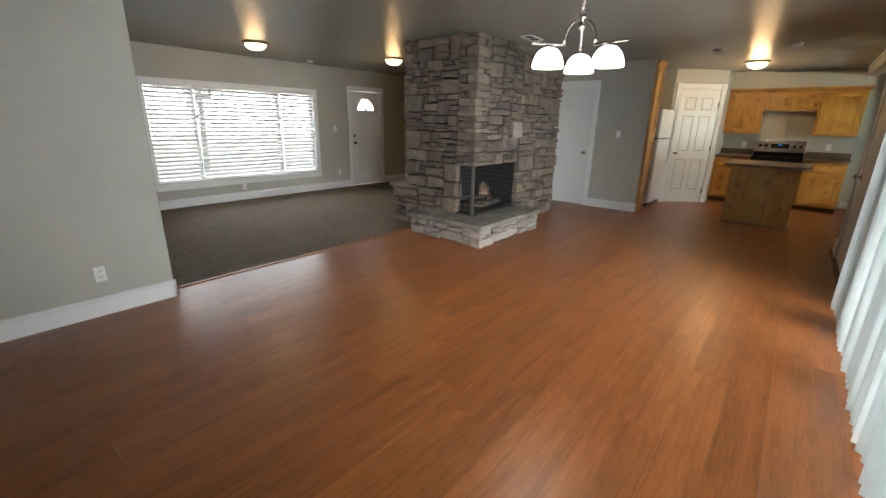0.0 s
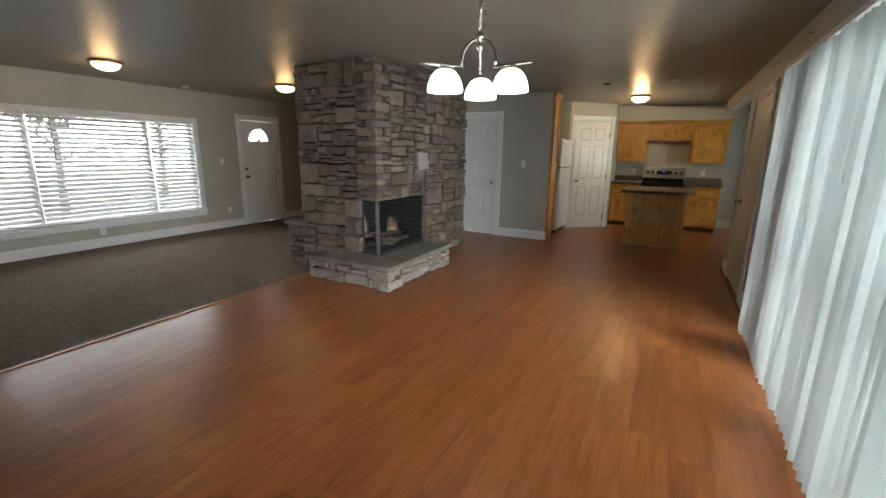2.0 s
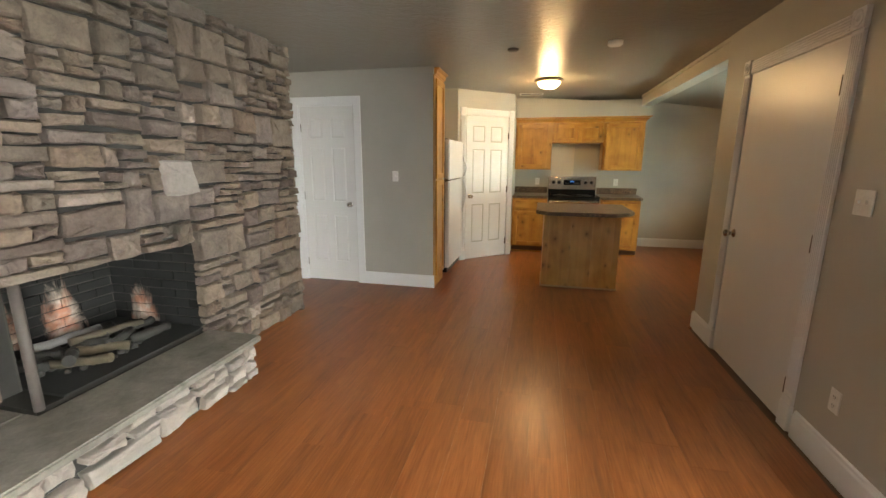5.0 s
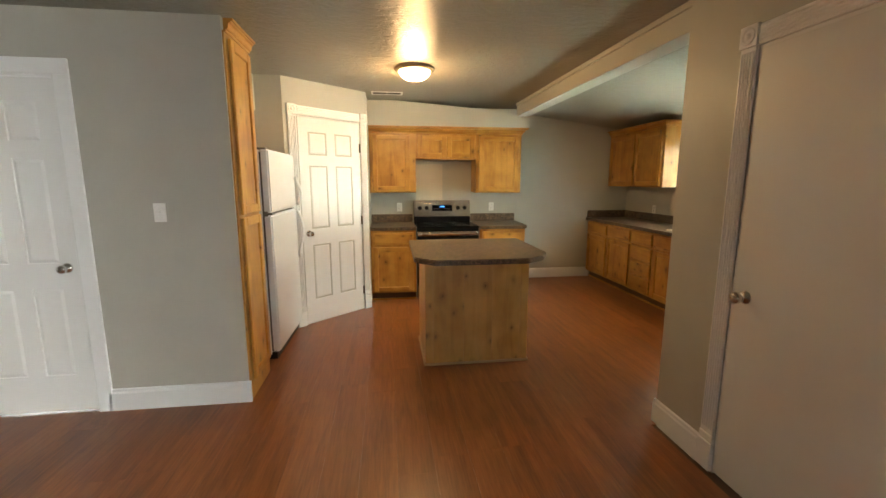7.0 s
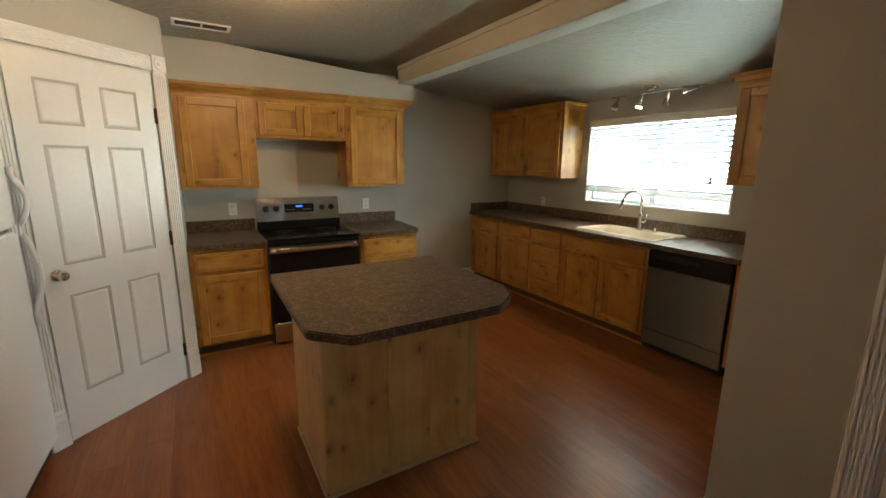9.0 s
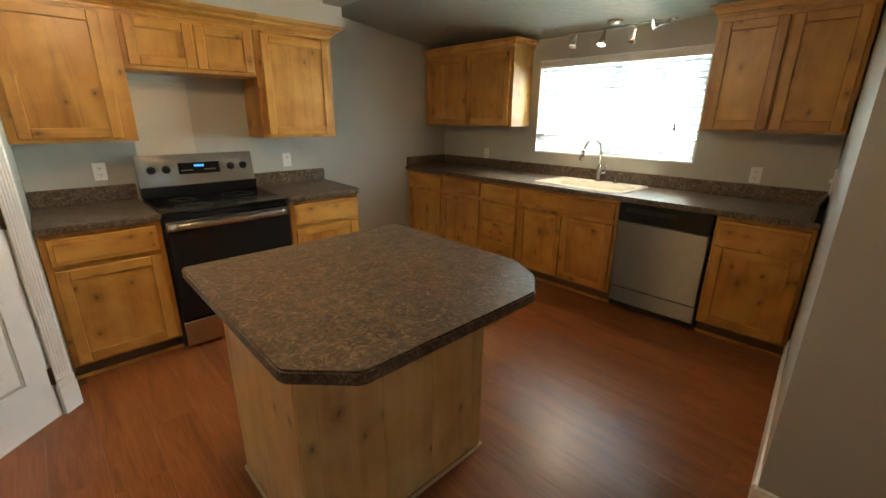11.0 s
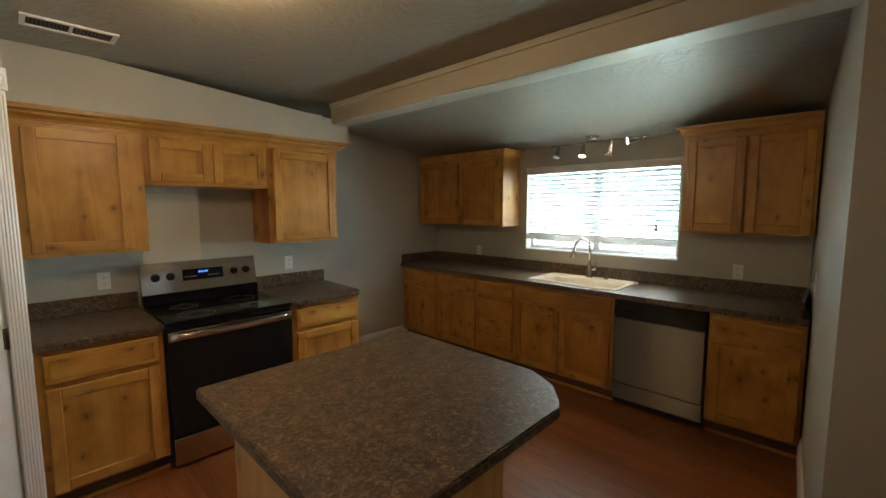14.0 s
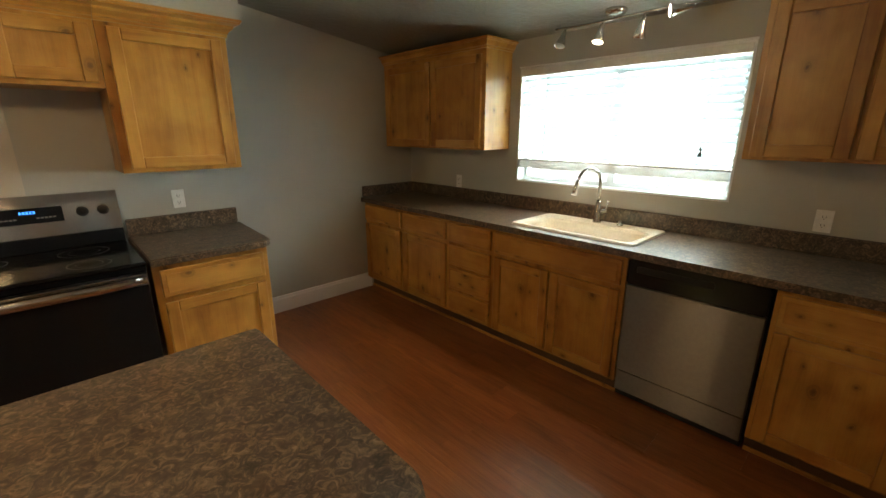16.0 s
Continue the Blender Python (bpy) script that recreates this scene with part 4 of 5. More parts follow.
crown(c, 0.0, 0.595, 2.035, right=RY - UY - 0.002, high=0.08, out=0.125, side_out=0.055)
UX = 2.88
c = cabinet("wall_cabinet", pose(UX, 10.915, 0, 0, 0, -90), 10.915 - 9.66, SX - UX - 0.002, 1.38, 2.115, [("door", 0.04, 0.65, 1.395, 2.07), ("door", 0.67, 1.225, 1.395, 2.07)], "knotty alder wall cabinet between corner and sink window", GU)
crown(c, 0.0, 10.915 - 9.66, 2.105, right=0.308)
c = cabinet("wall_cabinet", pose(UX, 7.995, 0, 0, 0, -90), 0.77, SX - UX - 0.002, 1.39, 2.115, [("door", 0.03, 0.385, 1.405, 2.07), ("door", 0.40, 0.75, 1.405, 2.07)], "knotty alder wall cabinet beside the kitchen side wall", GU)
crown(c, 0.0, 0.77, 2.105, left=0.308)

c = cabinet("tall_pantry_cabinet", pose(-1.375, 7.675, 0, 0, 0, 90), 0.44, 0.62, 0.0, 2.335, [("door", 0.035, 0.405, 1.245, 2.30), ("door", 0.035, 0.405, 0.13, 1.225)], "tall knotty alder pantry cabinet beside the refrigerator")
c["category"] = "cabinet"
crown(c, 0.0, 0.44, 2.325, right=0.0, high=0.075)
c = cabinet("wall_cabinet", pose(-1.76, 8.13, 0, 0, 0, 90), 0.93, 0.385, 1.76, 2.04, [("door", 0.03, 0.455, 1.78, 2.02), ("door", 0.475, 0.90, 1.78, 2.02)], "short knotty alder wall cabinet above the refrigerator")
crown(c, 0.0, 0.93, 2.03, high=0.062, out=0.11)

# ---- counters ----
def counter(name, outline, edge_label, splash=(), group="worktops", edge=0.007):
    ob = thing(name, Matrix(), edge_label, "countertop", group)
    bm = prism(bmesh.new(), outline, 0.872, 0.912, bevel=edge)
    part("worktop", bm, COUNTER, ob)
    for it in splash:
        part("backsplash", boxes((*it, 0.9125, 1.018), bevel=0.005, segs=2), COUNTER, ob)
    return ob


counter("countertop", [(-0.652, 9.895), (-0.102, 9.895), (-0.102, RY - 0.001), (-0.652, RY - 0.001)], "mottled brown laminate countertop beside the range", [(-0.652, -0.105, RY - 0.02, RY - 0.001)])
counter("countertop", [(0.682, 9.895), (1.245, 9.895), (1.29, 9.94), (1.33, RY - 0.001), (0.682, RY - 0.001)], "mottled brown laminate countertop at the end of the range run", [(0.685, 1.31, RY - 0.02, RY - 0.001)])
counter("long_countertop", [(2.555, 7.20), (3.188, 7.236), (3.188, 8.78), (3.03, 8.78), (3.03, 8.40), (2.68, 8.40), (2.68, 9.16), (3.03, 9.16), (3.03, 8.7802), (3.188, 8.7802), (3.188, 10.915), (2.555, 10.915)], "long mottled brown laminate countertop under the window", [(3.169, 3.188, 7.25, 10.895), (2.57, 3.188, 10.896, 10.915), (2.57, 3.168, 7.232, 7.25)], edge=0)

# ---- island ----
def rounded_outline(points, r):
    """The outline with each corner turned into a short arc."""
    out = []
    for i, p in enumerate(points):
        p, a, b = Vector(p), Vector(points[i - 1]), Vector(points[(i + 1) % len(points)])
        s0, s1 = p + (a - p).normalized() * r, p + (b - p).normalized() * r
        for u in (0.0, 0.33, 0.67, 1.0):
            q = s0.lerp(p, u).lerp(p.lerp(s1, u), u)
            out.append((q.x, q.y))
    return out


isl = thing("kitchen_island", pose(0, 0, 0), "pale knotty alder island with a mottled laminate top, clipped corners", "kitchen island")
part("body", boxes((-0.155, 0.655, 8.062, 8.66, 0.0, 0.872)), ALDER_PALE, isl)
xs = [-0.165, -0.105, 0.14, 0.37, 0.60, 0.665]
for a, b in zip(xs, xs[1:]):
    part("front_board", boxes((a + 0.0006, b - 0.0006, 8.046, 8.062, 0.02, 0.872), bevel=0.001), ALDER_PALE, isl)
part("side_board", boxes((-0.167, -0.155, 8.062, 8.66, 0.02, 0.872)), ALDER_PALE, isl)
part("side_board", boxes((0.655, 0.667, 8.062, 8.66, 0.02, 0.872)), ALDER_PALE, isl)
part("base_trim", boxes((-0.179, 0.679, 8.034, 8.046, 0.0, 0.02), (-0.179, -0.167, 8.046, 8.66, 0.0, 0.02), (0.667, 0.679, 8.046, 8.66, 0.0, 0.02), bevel=0.004), PALE_TRIM, isl, "pale wooden shoe moulding")
part("worktop", prism(bmesh.new(), rounded_outline([(-0.12, 7.74), (0.56, 7.74), (0.70, 7.84), (0.78, 7.98), (0.79, 8.80), (-0.25, 8.80), (-0.26, 7.88)], 0.018), 0.873, 0.913, bevel=0.006), COUNTER, isl, "mottled brown laminate top")

# ---- range ----
rg = thing("electric_range", pose(-0.096, 9.9, 0), "stainless and black electric range with a glass cooktop", "range")
part("body", boxes((0.0, 0.762, 0.02, 0.64, 0.02, 0.895)), BLACK_M, rg)
part("cooktop", boxes((-0.001, 0.763, -0.02, 0.565, 0.895, 0.915), bevel=0.005), BLACK, rg, "black glass cooktop")
part("oven_door", boxes((0.004, 0.758, -0.018, 0.02, 0.21, 0.865), bevel=0.006), BLACK, rg, "black glass oven door")
part("door_top_band", boxes((0.006, 0.756, -0.022, -0.0185, 0.80, 0.856), bevel=0.0015), STEEL, rg)
bm = bmesh.new()
rows = []
for k in range(13):
    u = k / 12
    y = -0.030 - 0.034 * (1 - (2 * u - 1) ** 4)
    rows.append([bm.verts.new((0.012 + 0.738 * u, y + dy, z)) for dy, z in ((0.014, 0.806), (0.002, 0.808), (-0.004, 0.820), (-0.004, 0.836), (0.002, 0.848), (0.014, 0.850))])
for r0, r1 in zip(rows, rows[1:]):
    for k in range(6):
        f = bm.faces.new((r0[k], r0[(k + 1) % 6], r1[(k + 1) % 6], r1[k]))
        f.smooth = True
bm.faces.new(rows[0][::-1]), bm.faces.new(rows[-1])
part("oven_handle", bm, STEEL, rg, "broad bowed stainless handle")
part("drawer", boxes((0.004, 0.758, -0.016, 0.02, 0.03, 0.20), bevel=0.005), STEEL, rg, "stainless storage drawer")
bm = bmesh.new()
o = [(0.565, 0.915), (0.60, 0.915), (0.635, 0.92), (0.635, 1.20), (0.61, 1.20)]
a = [bm.verts.new((0.0, y, z)) for y, z in o]
b = [bm.verts.new((0.762, y, z)) for y, z in o]
bm.faces.new(a), bm.faces.new(b[::-1])
for i in range(5):
    bm.faces.new((a[i], b[i], b[(i + 1) % 5], a[(i + 1) % 5]))
part("backguard", bm, STEEL, rg, "stainless control panel")
lean = math.degrees(math.atan2(0.045, 0.285))
def on_guard(x, z):
    return pose(x, 0.565 + (z - 0.915) * 0.045 / 0.285 - 0.001, z, 90 - lean, 0, 0)
part("lower_guard", boxes((0.002, 0.76, 0.548, 0.566, 0.915, 0.99), bevel=0.004), BLACK, rg)
for x in (0.085, 0.175, 0.60, 0.69):
    kn = part("control_knob", lathe(bmesh.new(), [(0.027, 0.0), (0.027, 0.006), (0.021, 0.008), (0.019, 0.028), (0.017, 0.031), (0.002, 0.031)], sides=24), BLACK_M, rg)
    kn.matrix_local = on_guard(x, 1.10)
d = part("display_panel", boxes((-0.135, 0.135, -0.045, 0.035, 0.0, 0.004), bevel=0.0015), BLACK, rg)
d.matrix_local = on_guard(0.385, 1.105)
for k in range(5):
    q = part("clock_digit", boxes((-0.004, 0.004, -0.007, 0.007, 0.0042, 0.005)), DISPLAY, d)
    q.location = (-0.028 + 0.013 * k, 0.012, 0)
for k in range(10):
    q = part("touch_key", boxes((-0.006, 0.006, -0.004, 0.004, 0.0042, 0.0047)), IRON, d)
    q.location = (-0.115 + 0.016 * (k % 5) + (0.15 if k > 4 else 0), -0.018, 0)
for x, y, r in ((0.2, 0.12, 0.105), (0.56, 0.12, 0.085), (0.2, 0.4, 0.08), (0.56, 0.4, 0.105)):
    bm = bmesh.new()
    for q0, q1 in ((r, r - 0.003), (r * 0.62, r * 0.62 - 0.002)):
        r0 = [bm.verts.new((x + q0 * math.cos(a * math.pi / 24), y + q0 * math.sin(a * math.pi / 24), 0.9153)) for a in range(48)]
        r1 = [bm.verts.new((x + q1 * math.cos(a * math.pi / 24), y + q1 * math.sin(a * math.pi / 24), 0.9153)) for a in range(48)]
        for k in range(48):
            bm.faces.new((r0[k], r0[(k + 1) % 48], r1[(k + 1) % 48], r1[k]))
    part("burner_ring", bm, IRON, rg)

# ---- dishwasher ----
dw = thing("dishwasher", pose(SF, 8.36, 0, 0, 0, -90), "stainless dishwasher with a black control panel under the counter", "dishwasher")
part("body", boxes((0.005, 0.635, 0.02, 0.57, 0.02, 0.868)), BLACK_M, dw)
part("control_panel", boxes((0.008, 0.632, -0.03, 0.02, 0.725, 0.865), bevel=0.008, segs=2), BLACK, dw, "black control panel")
part("handle_recess", boxes((0.06, 0.42, -0.034, -0.029, 0.80, 0.835), bevel=0.002), BLACK_M, dw)
part("door_panel", boxes((0.008, 0.632, -0.024, 0.02, 0.20, 0.722), bevel=0.005), STEEL_DARK, dw, "brushed stainless door")
part("kick_panel", boxes((0.008, 0.632, -0.012, 0.02, 0.065, 0.192), bevel=0.004), STEEL_DARK, dw)

# ---- refrigerator ----
fr = thing("refrigerator", pose(-1.337, 8.303, 0, 0, 0, 88.7), "white top-freezer refrigerator beside the pantry cabinet", "refrigerator")
fw, fh = 0.855, 1.70
part("body", boxes((0.0, fw, 0.07, 0.70, 0.05, fh - 0.01), bevel=0.006), FRIDGE, fr)
part("freezer_door", boxes((0.0, fw, 0.0, 0.066, 1.215, fh), bevel=0.012, segs=3), FRIDGE, fr)
part("fridge_door", boxes((0.0, fw, 0.0, 0.066, 0.075, 1.195), bevel=0.012, segs=3), FRIDGE, fr)
part("gasket", boxes((0.01, fw - 0.01, 0.03, 0.072, 0.08, fh - 0.02)), IRON, fr)
part("base_grille", boxes((0.01, fw - 0.01, 0.03, 0.07, 0.012, 0.07)), BLACK_M, fr)
for z0, z1, s_ in ((1.235, 1.50, 1), (1.175, 0.72, -1)):
    pts = []
    for k in range(9):
        u = k / 8
        pts.append((fw - 0.055, -0.012 - 0.045 * math.sin(math.pi * min(1, u * 1.1 + 0.05)) , z0 + (z1 - z0) * u))
    part("handle", tube(bmesh.new(), pts, 0.0135, 10), FRIDGE, fr, "curved white handle")
part("hinge_cap", boxes((0.0, 0.09, -0.004, 0.03, 1.197, 1.213), bevel=0.003), IRON, fr)
part("hinge_cap", boxes((0.01, 0.08, 0.02, 0.09, fh, fh + 0.012), bevel=0.003), IRON, fr)
for x in (0.05, fw - 0.05):
    part("roller", tube(bmesh.new(), [(x - 0.015, 0.09, 0.022), (x + 0.015, 0.09, 0.022)], 0.022, 14), BLACK_M, fr)

# ---- sink and faucet ----
sk = thing("kitchen_sink", pose(0, 0, 0), "almond enamel drop-in sink in the long countertop", "sink")
def ring_rows(bm, rows):
    vs = [[bm.verts.new(p) for p in r] for r in rows]
    n = len(vs[0])
    for r0, r1 in zip(vs, vs[1:]):
        for k in range(n):
            bm.faces.new((r0[k], r0[(k + 1) % n], r1[(k + 1) % n], r1[k]))
    bm.faces.new(vs[-1])
def rounded(x0, x1, y0, y1, r, z):
    out = []
    for cx, cy, a0 in ((x1 - r, y1 - r, 0), (x0 + r, y1 - r, 90), (x0 + r, y0 + r, 180), (x1 - r, y0 + r, 270)):
        for k in range(5):
            a = radians(a0 + 22.5 * k)
            out.append((cx + r * math.cos(a), cy + r * math.sin(a), z))
    return out
bm = bmesh.new()
ring_rows(bm, [rounded(2.64, 3.135, 8.36, 9.20, 0.03, 0.9125), rounded(2.645, 3.13, 8.365, 9.195, 0.03, 0.924), rounded(2.665, 3.11, 8.385, 9.175, 0.03, 0.925), rounded(2.69, 3.02, 8.41, 9.15, 0.05, 0.918), rounded(2.70, 3.01, 8.42, 9.14, 0.05, 0.9), rounded(2.725, 2.985, 8.45, 9.11, 0.06, 0.765)])
part("basin", bm, SINKM, sk)
part("drain", lathe(bmesh.new(), [(0.045, 0), (0.045, 0.003), (0.03, 0.002), (0.002, 0.001)], (2.85, 8.78, 0.767), 20), CHROME, sk)
part("side_sprayer", lathe(bmesh.new(), [(0.02, 0), (0.02, 0.006), (0.012, 0.01), (0.011, 0.03), (0.002, 0.034)], (3.065, 8.63, 0.925), 16), CHROME, sk)
fc = thing("faucet", pose(3.065, 8.79, 0.925), "brushed nickel gooseneck pull-down faucet behind the sink", "faucet")
part("base", lathe(bmesh.new(), [(0.028, 0), (0.028, 0.008), (0.02, 0.016), (0.019, 0.13), (0.014, 0.145)], sides=20), CHROME, fc)
pts = [(0, 0, 0.13), (0, 0, 0.27)] + [(-0.095 + 0.095 * math.cos(radians(a)), 0.03 * (1 - math.cos(radians(a))), 0.27 + 0.095 * math.sin(radians(a))) for a in range(15, 166, 15)]
end = Vector(pts[-1])
part("gooseneck", tube(bmesh.new(), pts, 0.0115, 14), CHROME, fc)
part("spray_head", tube(bmesh.new(), [end, end + Vector((-0.012, 0.005, -0.04)), end + Vector((-0.03, 0.01, -0.10))], [0.012, 0.016, 0.019], 14), CHROME, fc)
part("lever", tube(bmesh.new(), [(0, -0.015, 0.075), (0, -0.055, 0.085), (0, -0.06, 0.10), (0.0, -0.062, 0.155)], [0.015, 0.013, 0.006, 0.005], 12), CHROME, fc)


# ---- lamps ----
def flush_lamp(name, x, y, watts, label):
    ob = thing(name, pose(x, y, CZ), label, "ceiling lamp", "flush ceiling lamps")
    part("pan", lathe(bmesh.new(), [(0.06, 0.0), (0.162, 0.0), (0.172, -0.010), (0.169, -0.022), (0.152, -0.033), (0.136, -0.031)], sides=40), PAN, ob, "dark metal rim")
    part("shade", lathe(bmesh.new(), [(0.136, -0.032), (0.131, -0.05), (0.113, -0.073), (0.082, -0.092), (0.042, -0.103), (0.002, -0.106)], sides=40), LAMP_WARM, ob, "lit frosted glass bowl")
    part("finial", lathe(bmesh.new(), [(0.012, -0.103), (0.012, -0.109), (0.006, -0.115), (0.001, -0.117)], sides=12), BRONZE, ob)
    bulb(name + "_bulb", (x, y, CZ - 0.17), watts, (1.0, 0.64, 0.30) if watts > 10 else (1.0, 0.60, 0.25), 0.09)


flush_lamp("flush_lamp", -0.19, 8.66, 20, "lit flush-mount ceiling lamp with frosted glass bowl in the kitchen")
flush_lamp("flush_lamp", -5.44, 3.33, 5, "lit flush-mount ceiling lamp with frosted glass bowl near the picture window")
flush_lamp("flush_lamp", -4.93, 5.45, 6, "lit flush-mount ceiling lamp with frosted glass bowl near the front door")


def chandelier(x, y):
    ob = thing("chandelier", pose(x, y, 0), "three-light brushed nickel chandelier with lit white glass shades", "chandelier")
    part("canopy", lathe(bmesh.new(), [(0.062, CZ), (0.062, CZ - 0.012), (0.035, CZ - 0.03), (0.012, CZ - 0.036)], sides=32), CHROME, ob)
    part("stem", tube(bmesh.new(), [(0, 0, CZ - 0.03), (0, 0, 2.08)], 0.0095, 12), CHROME, ob)
    pts = [(0.012 * math.sin(k * 1.3) + 0.02, 0.012 * math.cos(k * 1.3), CZ - 0.03 - (CZ - 2.10) * k / 24) for k in range(25)]
    part("wire_and_chain", tube(bmesh.new(), pts, 0.0022, 6), CHROME, ob)
    part("hub", lathe(bmesh.new(), [(0.012, 2.085), (0.022, 2.08), (0.024, 2.06), (0.016, 2.05), (0.016, 2.03), (0.024, 2.02), (0.02, 2.0), (0.004, 1.995)], sides=24), CHROME, ob)
    for ang in (110, 231, 350):
        a = radians(ang)
        u = Vector((math.cos(a), math.sin(a), 0))
        pts = [u * 0.015 + Vector((0, 0, 2.05))]
        for k in range(1, 9):
            t = k / 8 * math.pi / 2
            pts.append(u * (0.015 + 0.095 * math.sin(t)) + Vector((0, 0, 2.05 - 0.148 * (1 - math.cos(t)))))
        arm = part("arm", tube(bmesh.new(), pts, 0.0085, 10), CHROME, ob)
        bar = Matrix.Rotation(a, 4, "Z")
        bm = boxes((0.095, 0.325, -0.010, 0.010, 1.897, 1.909), bevel=0.002)
        bm.transform(bar)
        part("cross_bar", bm, CHROME, arm)
        c = u * 0.205
        part("socket", lathe(bmesh.new(), [(0.008, 1.898), (0.009, 1.892), (0.024, 1.888), (0.033, 1.880), (0.033, 1.874)], (c.x, c.y, 0), 20), CHROME, arm)
        part("shade", lathe(bmesh.new(), [(0.032, 1.882), (0.054, 1.872), (0.077, 1.845), (0.092, 1.808), (0.098, 1.775), (0.096, 1.766), (0.089, 1.768), (0.002, 1.77)], (c.x, c.y, 0), 32), LAMP_WHITE, arm, "lit white glass shade")
    for ang in (110, 231, 350):
        a = radians(ang)
        data = bpy.data.lights.new("chandelier_bulb", "SPOT")
        data.energy, data.color, data.shadow_soft_size, data.spot_size, data.spot_blend = 6.5, (1.0, 0.86, 0.66), 0.07, radians(150), 0.6
        lamp = new("chandelier_bulb", data)
        lamp.matrix_world = pose(x + 0.205 * math.cos(a), y + 0.205 * math.sin(a), 1.745)


chandelier(-0.626, 2.935)

tl = thing("track_lamp", pose(3.0, 8.77, 2.208), "brushed nickel track lamp with four spots over the sink", "track lamp")
part("canopy", lathe(bmesh.new(), [(0.062, 0.005), (0.062, -0.012), (0.045, -0.03), (0.01, -0.034)], sides=28), CHROME, tl)
pts = [(0.02 * math.sin(k / 12 * 2 * math.pi), 0.40 - 0.88 * k / 12, -0.045) for k in range(13)]
part("rail", tube(bmesh.new(), pts, 0.007, 10), CHROME, tl)
for k, (yy, lit) in enumerate(((0.33, 0), (0.08, 1), (-0.17, 0), (-0.42, 2))):
    d = Vector((-0.3, 0.02, -0.95)) if lit < 2 else Vector((-0.5, 0.8, -0.12))
    if k == 0:
        d = Vector((-0.45, 0.0, -0.85))
    if k == 2:
        d = Vector((0.1, 0.22, -0.95))
    d.normalize()
    q = d.to_track_quat("Z", "Y").to_matrix().to_4x4()
    base = Matrix.Translation((0, yy, -0.06)) @ q
    sp = part("spot_head", lathe(bmesh.new(), [(0.008, 0.0), (0.012, 0.02), (0.018, 0.05), (0.028, 0.085), (0.036, 0.115), (0.034, 0.116), (0.03, 0.10)], sides=24, m=base), CHROME, tl)
    part("spot_lens", lathe(bmesh.new(), [(0.031, 0.1085), (0.031, 0.1115), (0.002, 0.113)], sides=24, m=base), LAMP_SPOT if lit else PLASTIC, sp)
    part("spot_stem", tube(bmesh.new(), [(0, yy, -0.04), (0, yy, -0.065)], 0.006, 8), CHROME, sp)


for place, way, watts in (((2.955, 8.852, 2.02), (-0.34, 0.02, -0.94), 24), ((2.94, 8.44, 2.13), (-0.5, 0.8, -0.12), 9)):
    data = bpy.data.lights.new("track_spot", "SPOT")
    data.energy, data.color, data.shadow_soft_size, data.spot_size, data.spot_blend = watts, (1.0, 0.68, 0.38), 0.025, radians(112), 0.8
    new("track_spot", data).matrix_world = look(place, Vector(place) + Vector(way))


# ---- plates, outlets, vents ----
def plate(name, m, label, switches=1, duplex=False):
    ob = thing(name, m, label, "light switch" if not duplex else "power outlet")
    w = 0.07 + 0.046 * (switches - 1)
    part("cover_plate", boxes((-w / 2, w / 2, -0.006, 0, -0.057, 0.057), bevel=0.0025), PLASTIC, ob)
    if duplex:
        for z in (-0.021, 0.021):
            s_ = part("socket", boxes((-0.017, 0.017, -0.0078, -0.0055, z - 0.014, z + 0.014), bevel=0.001), PLASTIC, ob)
            part("slot", boxes((-0.008, -0.0055, -0.0083, -0.0077, z - 0.004, z + 0.007), (0.0055, 0.008, -0.0083, -0.0077, z - 0.004, z + 0.006), (-0.002, 0.002, -0.0083, -0.0077, z - 0.011, z - 0.007)), DARKM, s_)
    else:
        for k in range(switches):
            x = -0.023 * (switches - 1) + 0.046 * k
            part("toggle", boxes((x - 0.005, x + 0.005, -0.017, -0.005, -0.004, 0.012), bevel=0.0015), PLASTIC, ob)
    return ob


plate("power_outlet", pose(LX, 0.758, 0.315, 0, 0, 90), "white duplex outlet on the partition wall", duplex=True)
plate("power_outlet", pose(WX, 5.70, 0.335, 0, 0, 90), "white duplex outlet beside the front door", duplex=True)
plate("power_outlet", pose(WX, 3.63, 0.24, 0, 0, 90), "white duplex outlet under the picture window", duplex=True)
plate("light_switch", pose(WX, 5.64, 1.23, 0, 0, 90), "white switch plate beside the front door")
plate("light_switch", pose(-1.82, HY, 1.27), "white switch plate between hall door and pantry cabinet")
plate("light_switch", pose(RX, 5.36, 1.27, 0, 0, -90), "double white switch plate beside the closet door", switches=2)
plate("power_outlet", pose(RX, 5.28, 0.35, 0, 0, -90), "white duplex outlet beside the closet door", duplex=True)
plate("power_outlet", pose(-0.28, RY, 1.11), "white duplex outlet over the countertop beside the pantry wall", duplex=True)
plate("power_outlet", pose(0.98, RY, 1.11), "white duplex outlet between range and cabinet end", duplex=True)
plate("power_outlet", pose(SX, 10.22, 1.075, 0, 0, -90), "white duplex outlet under the corner wall cabinet", duplex=True)
plate("power_outlet", pose(SX, 7.66, 1.085, 0, 0, -90), "white duplex outlet under the wall cabinet by the side wall", duplex=True)
plate("light_switch", pose(2.05, 7.170, 1.2, 0, 0, 184.5), "white switch plate on the kitchen side wall")


def disc(name, x, y, r, h, label, category):
    ob = thing(name, pose(x, y, CZ), label, category)
    part("body", lathe(bmesh.new(), [(r, 0.0), (r, -h * 0.7), (r * 0.85, -h), (0.002, -h)], sides=28), PLASTIC, ob)


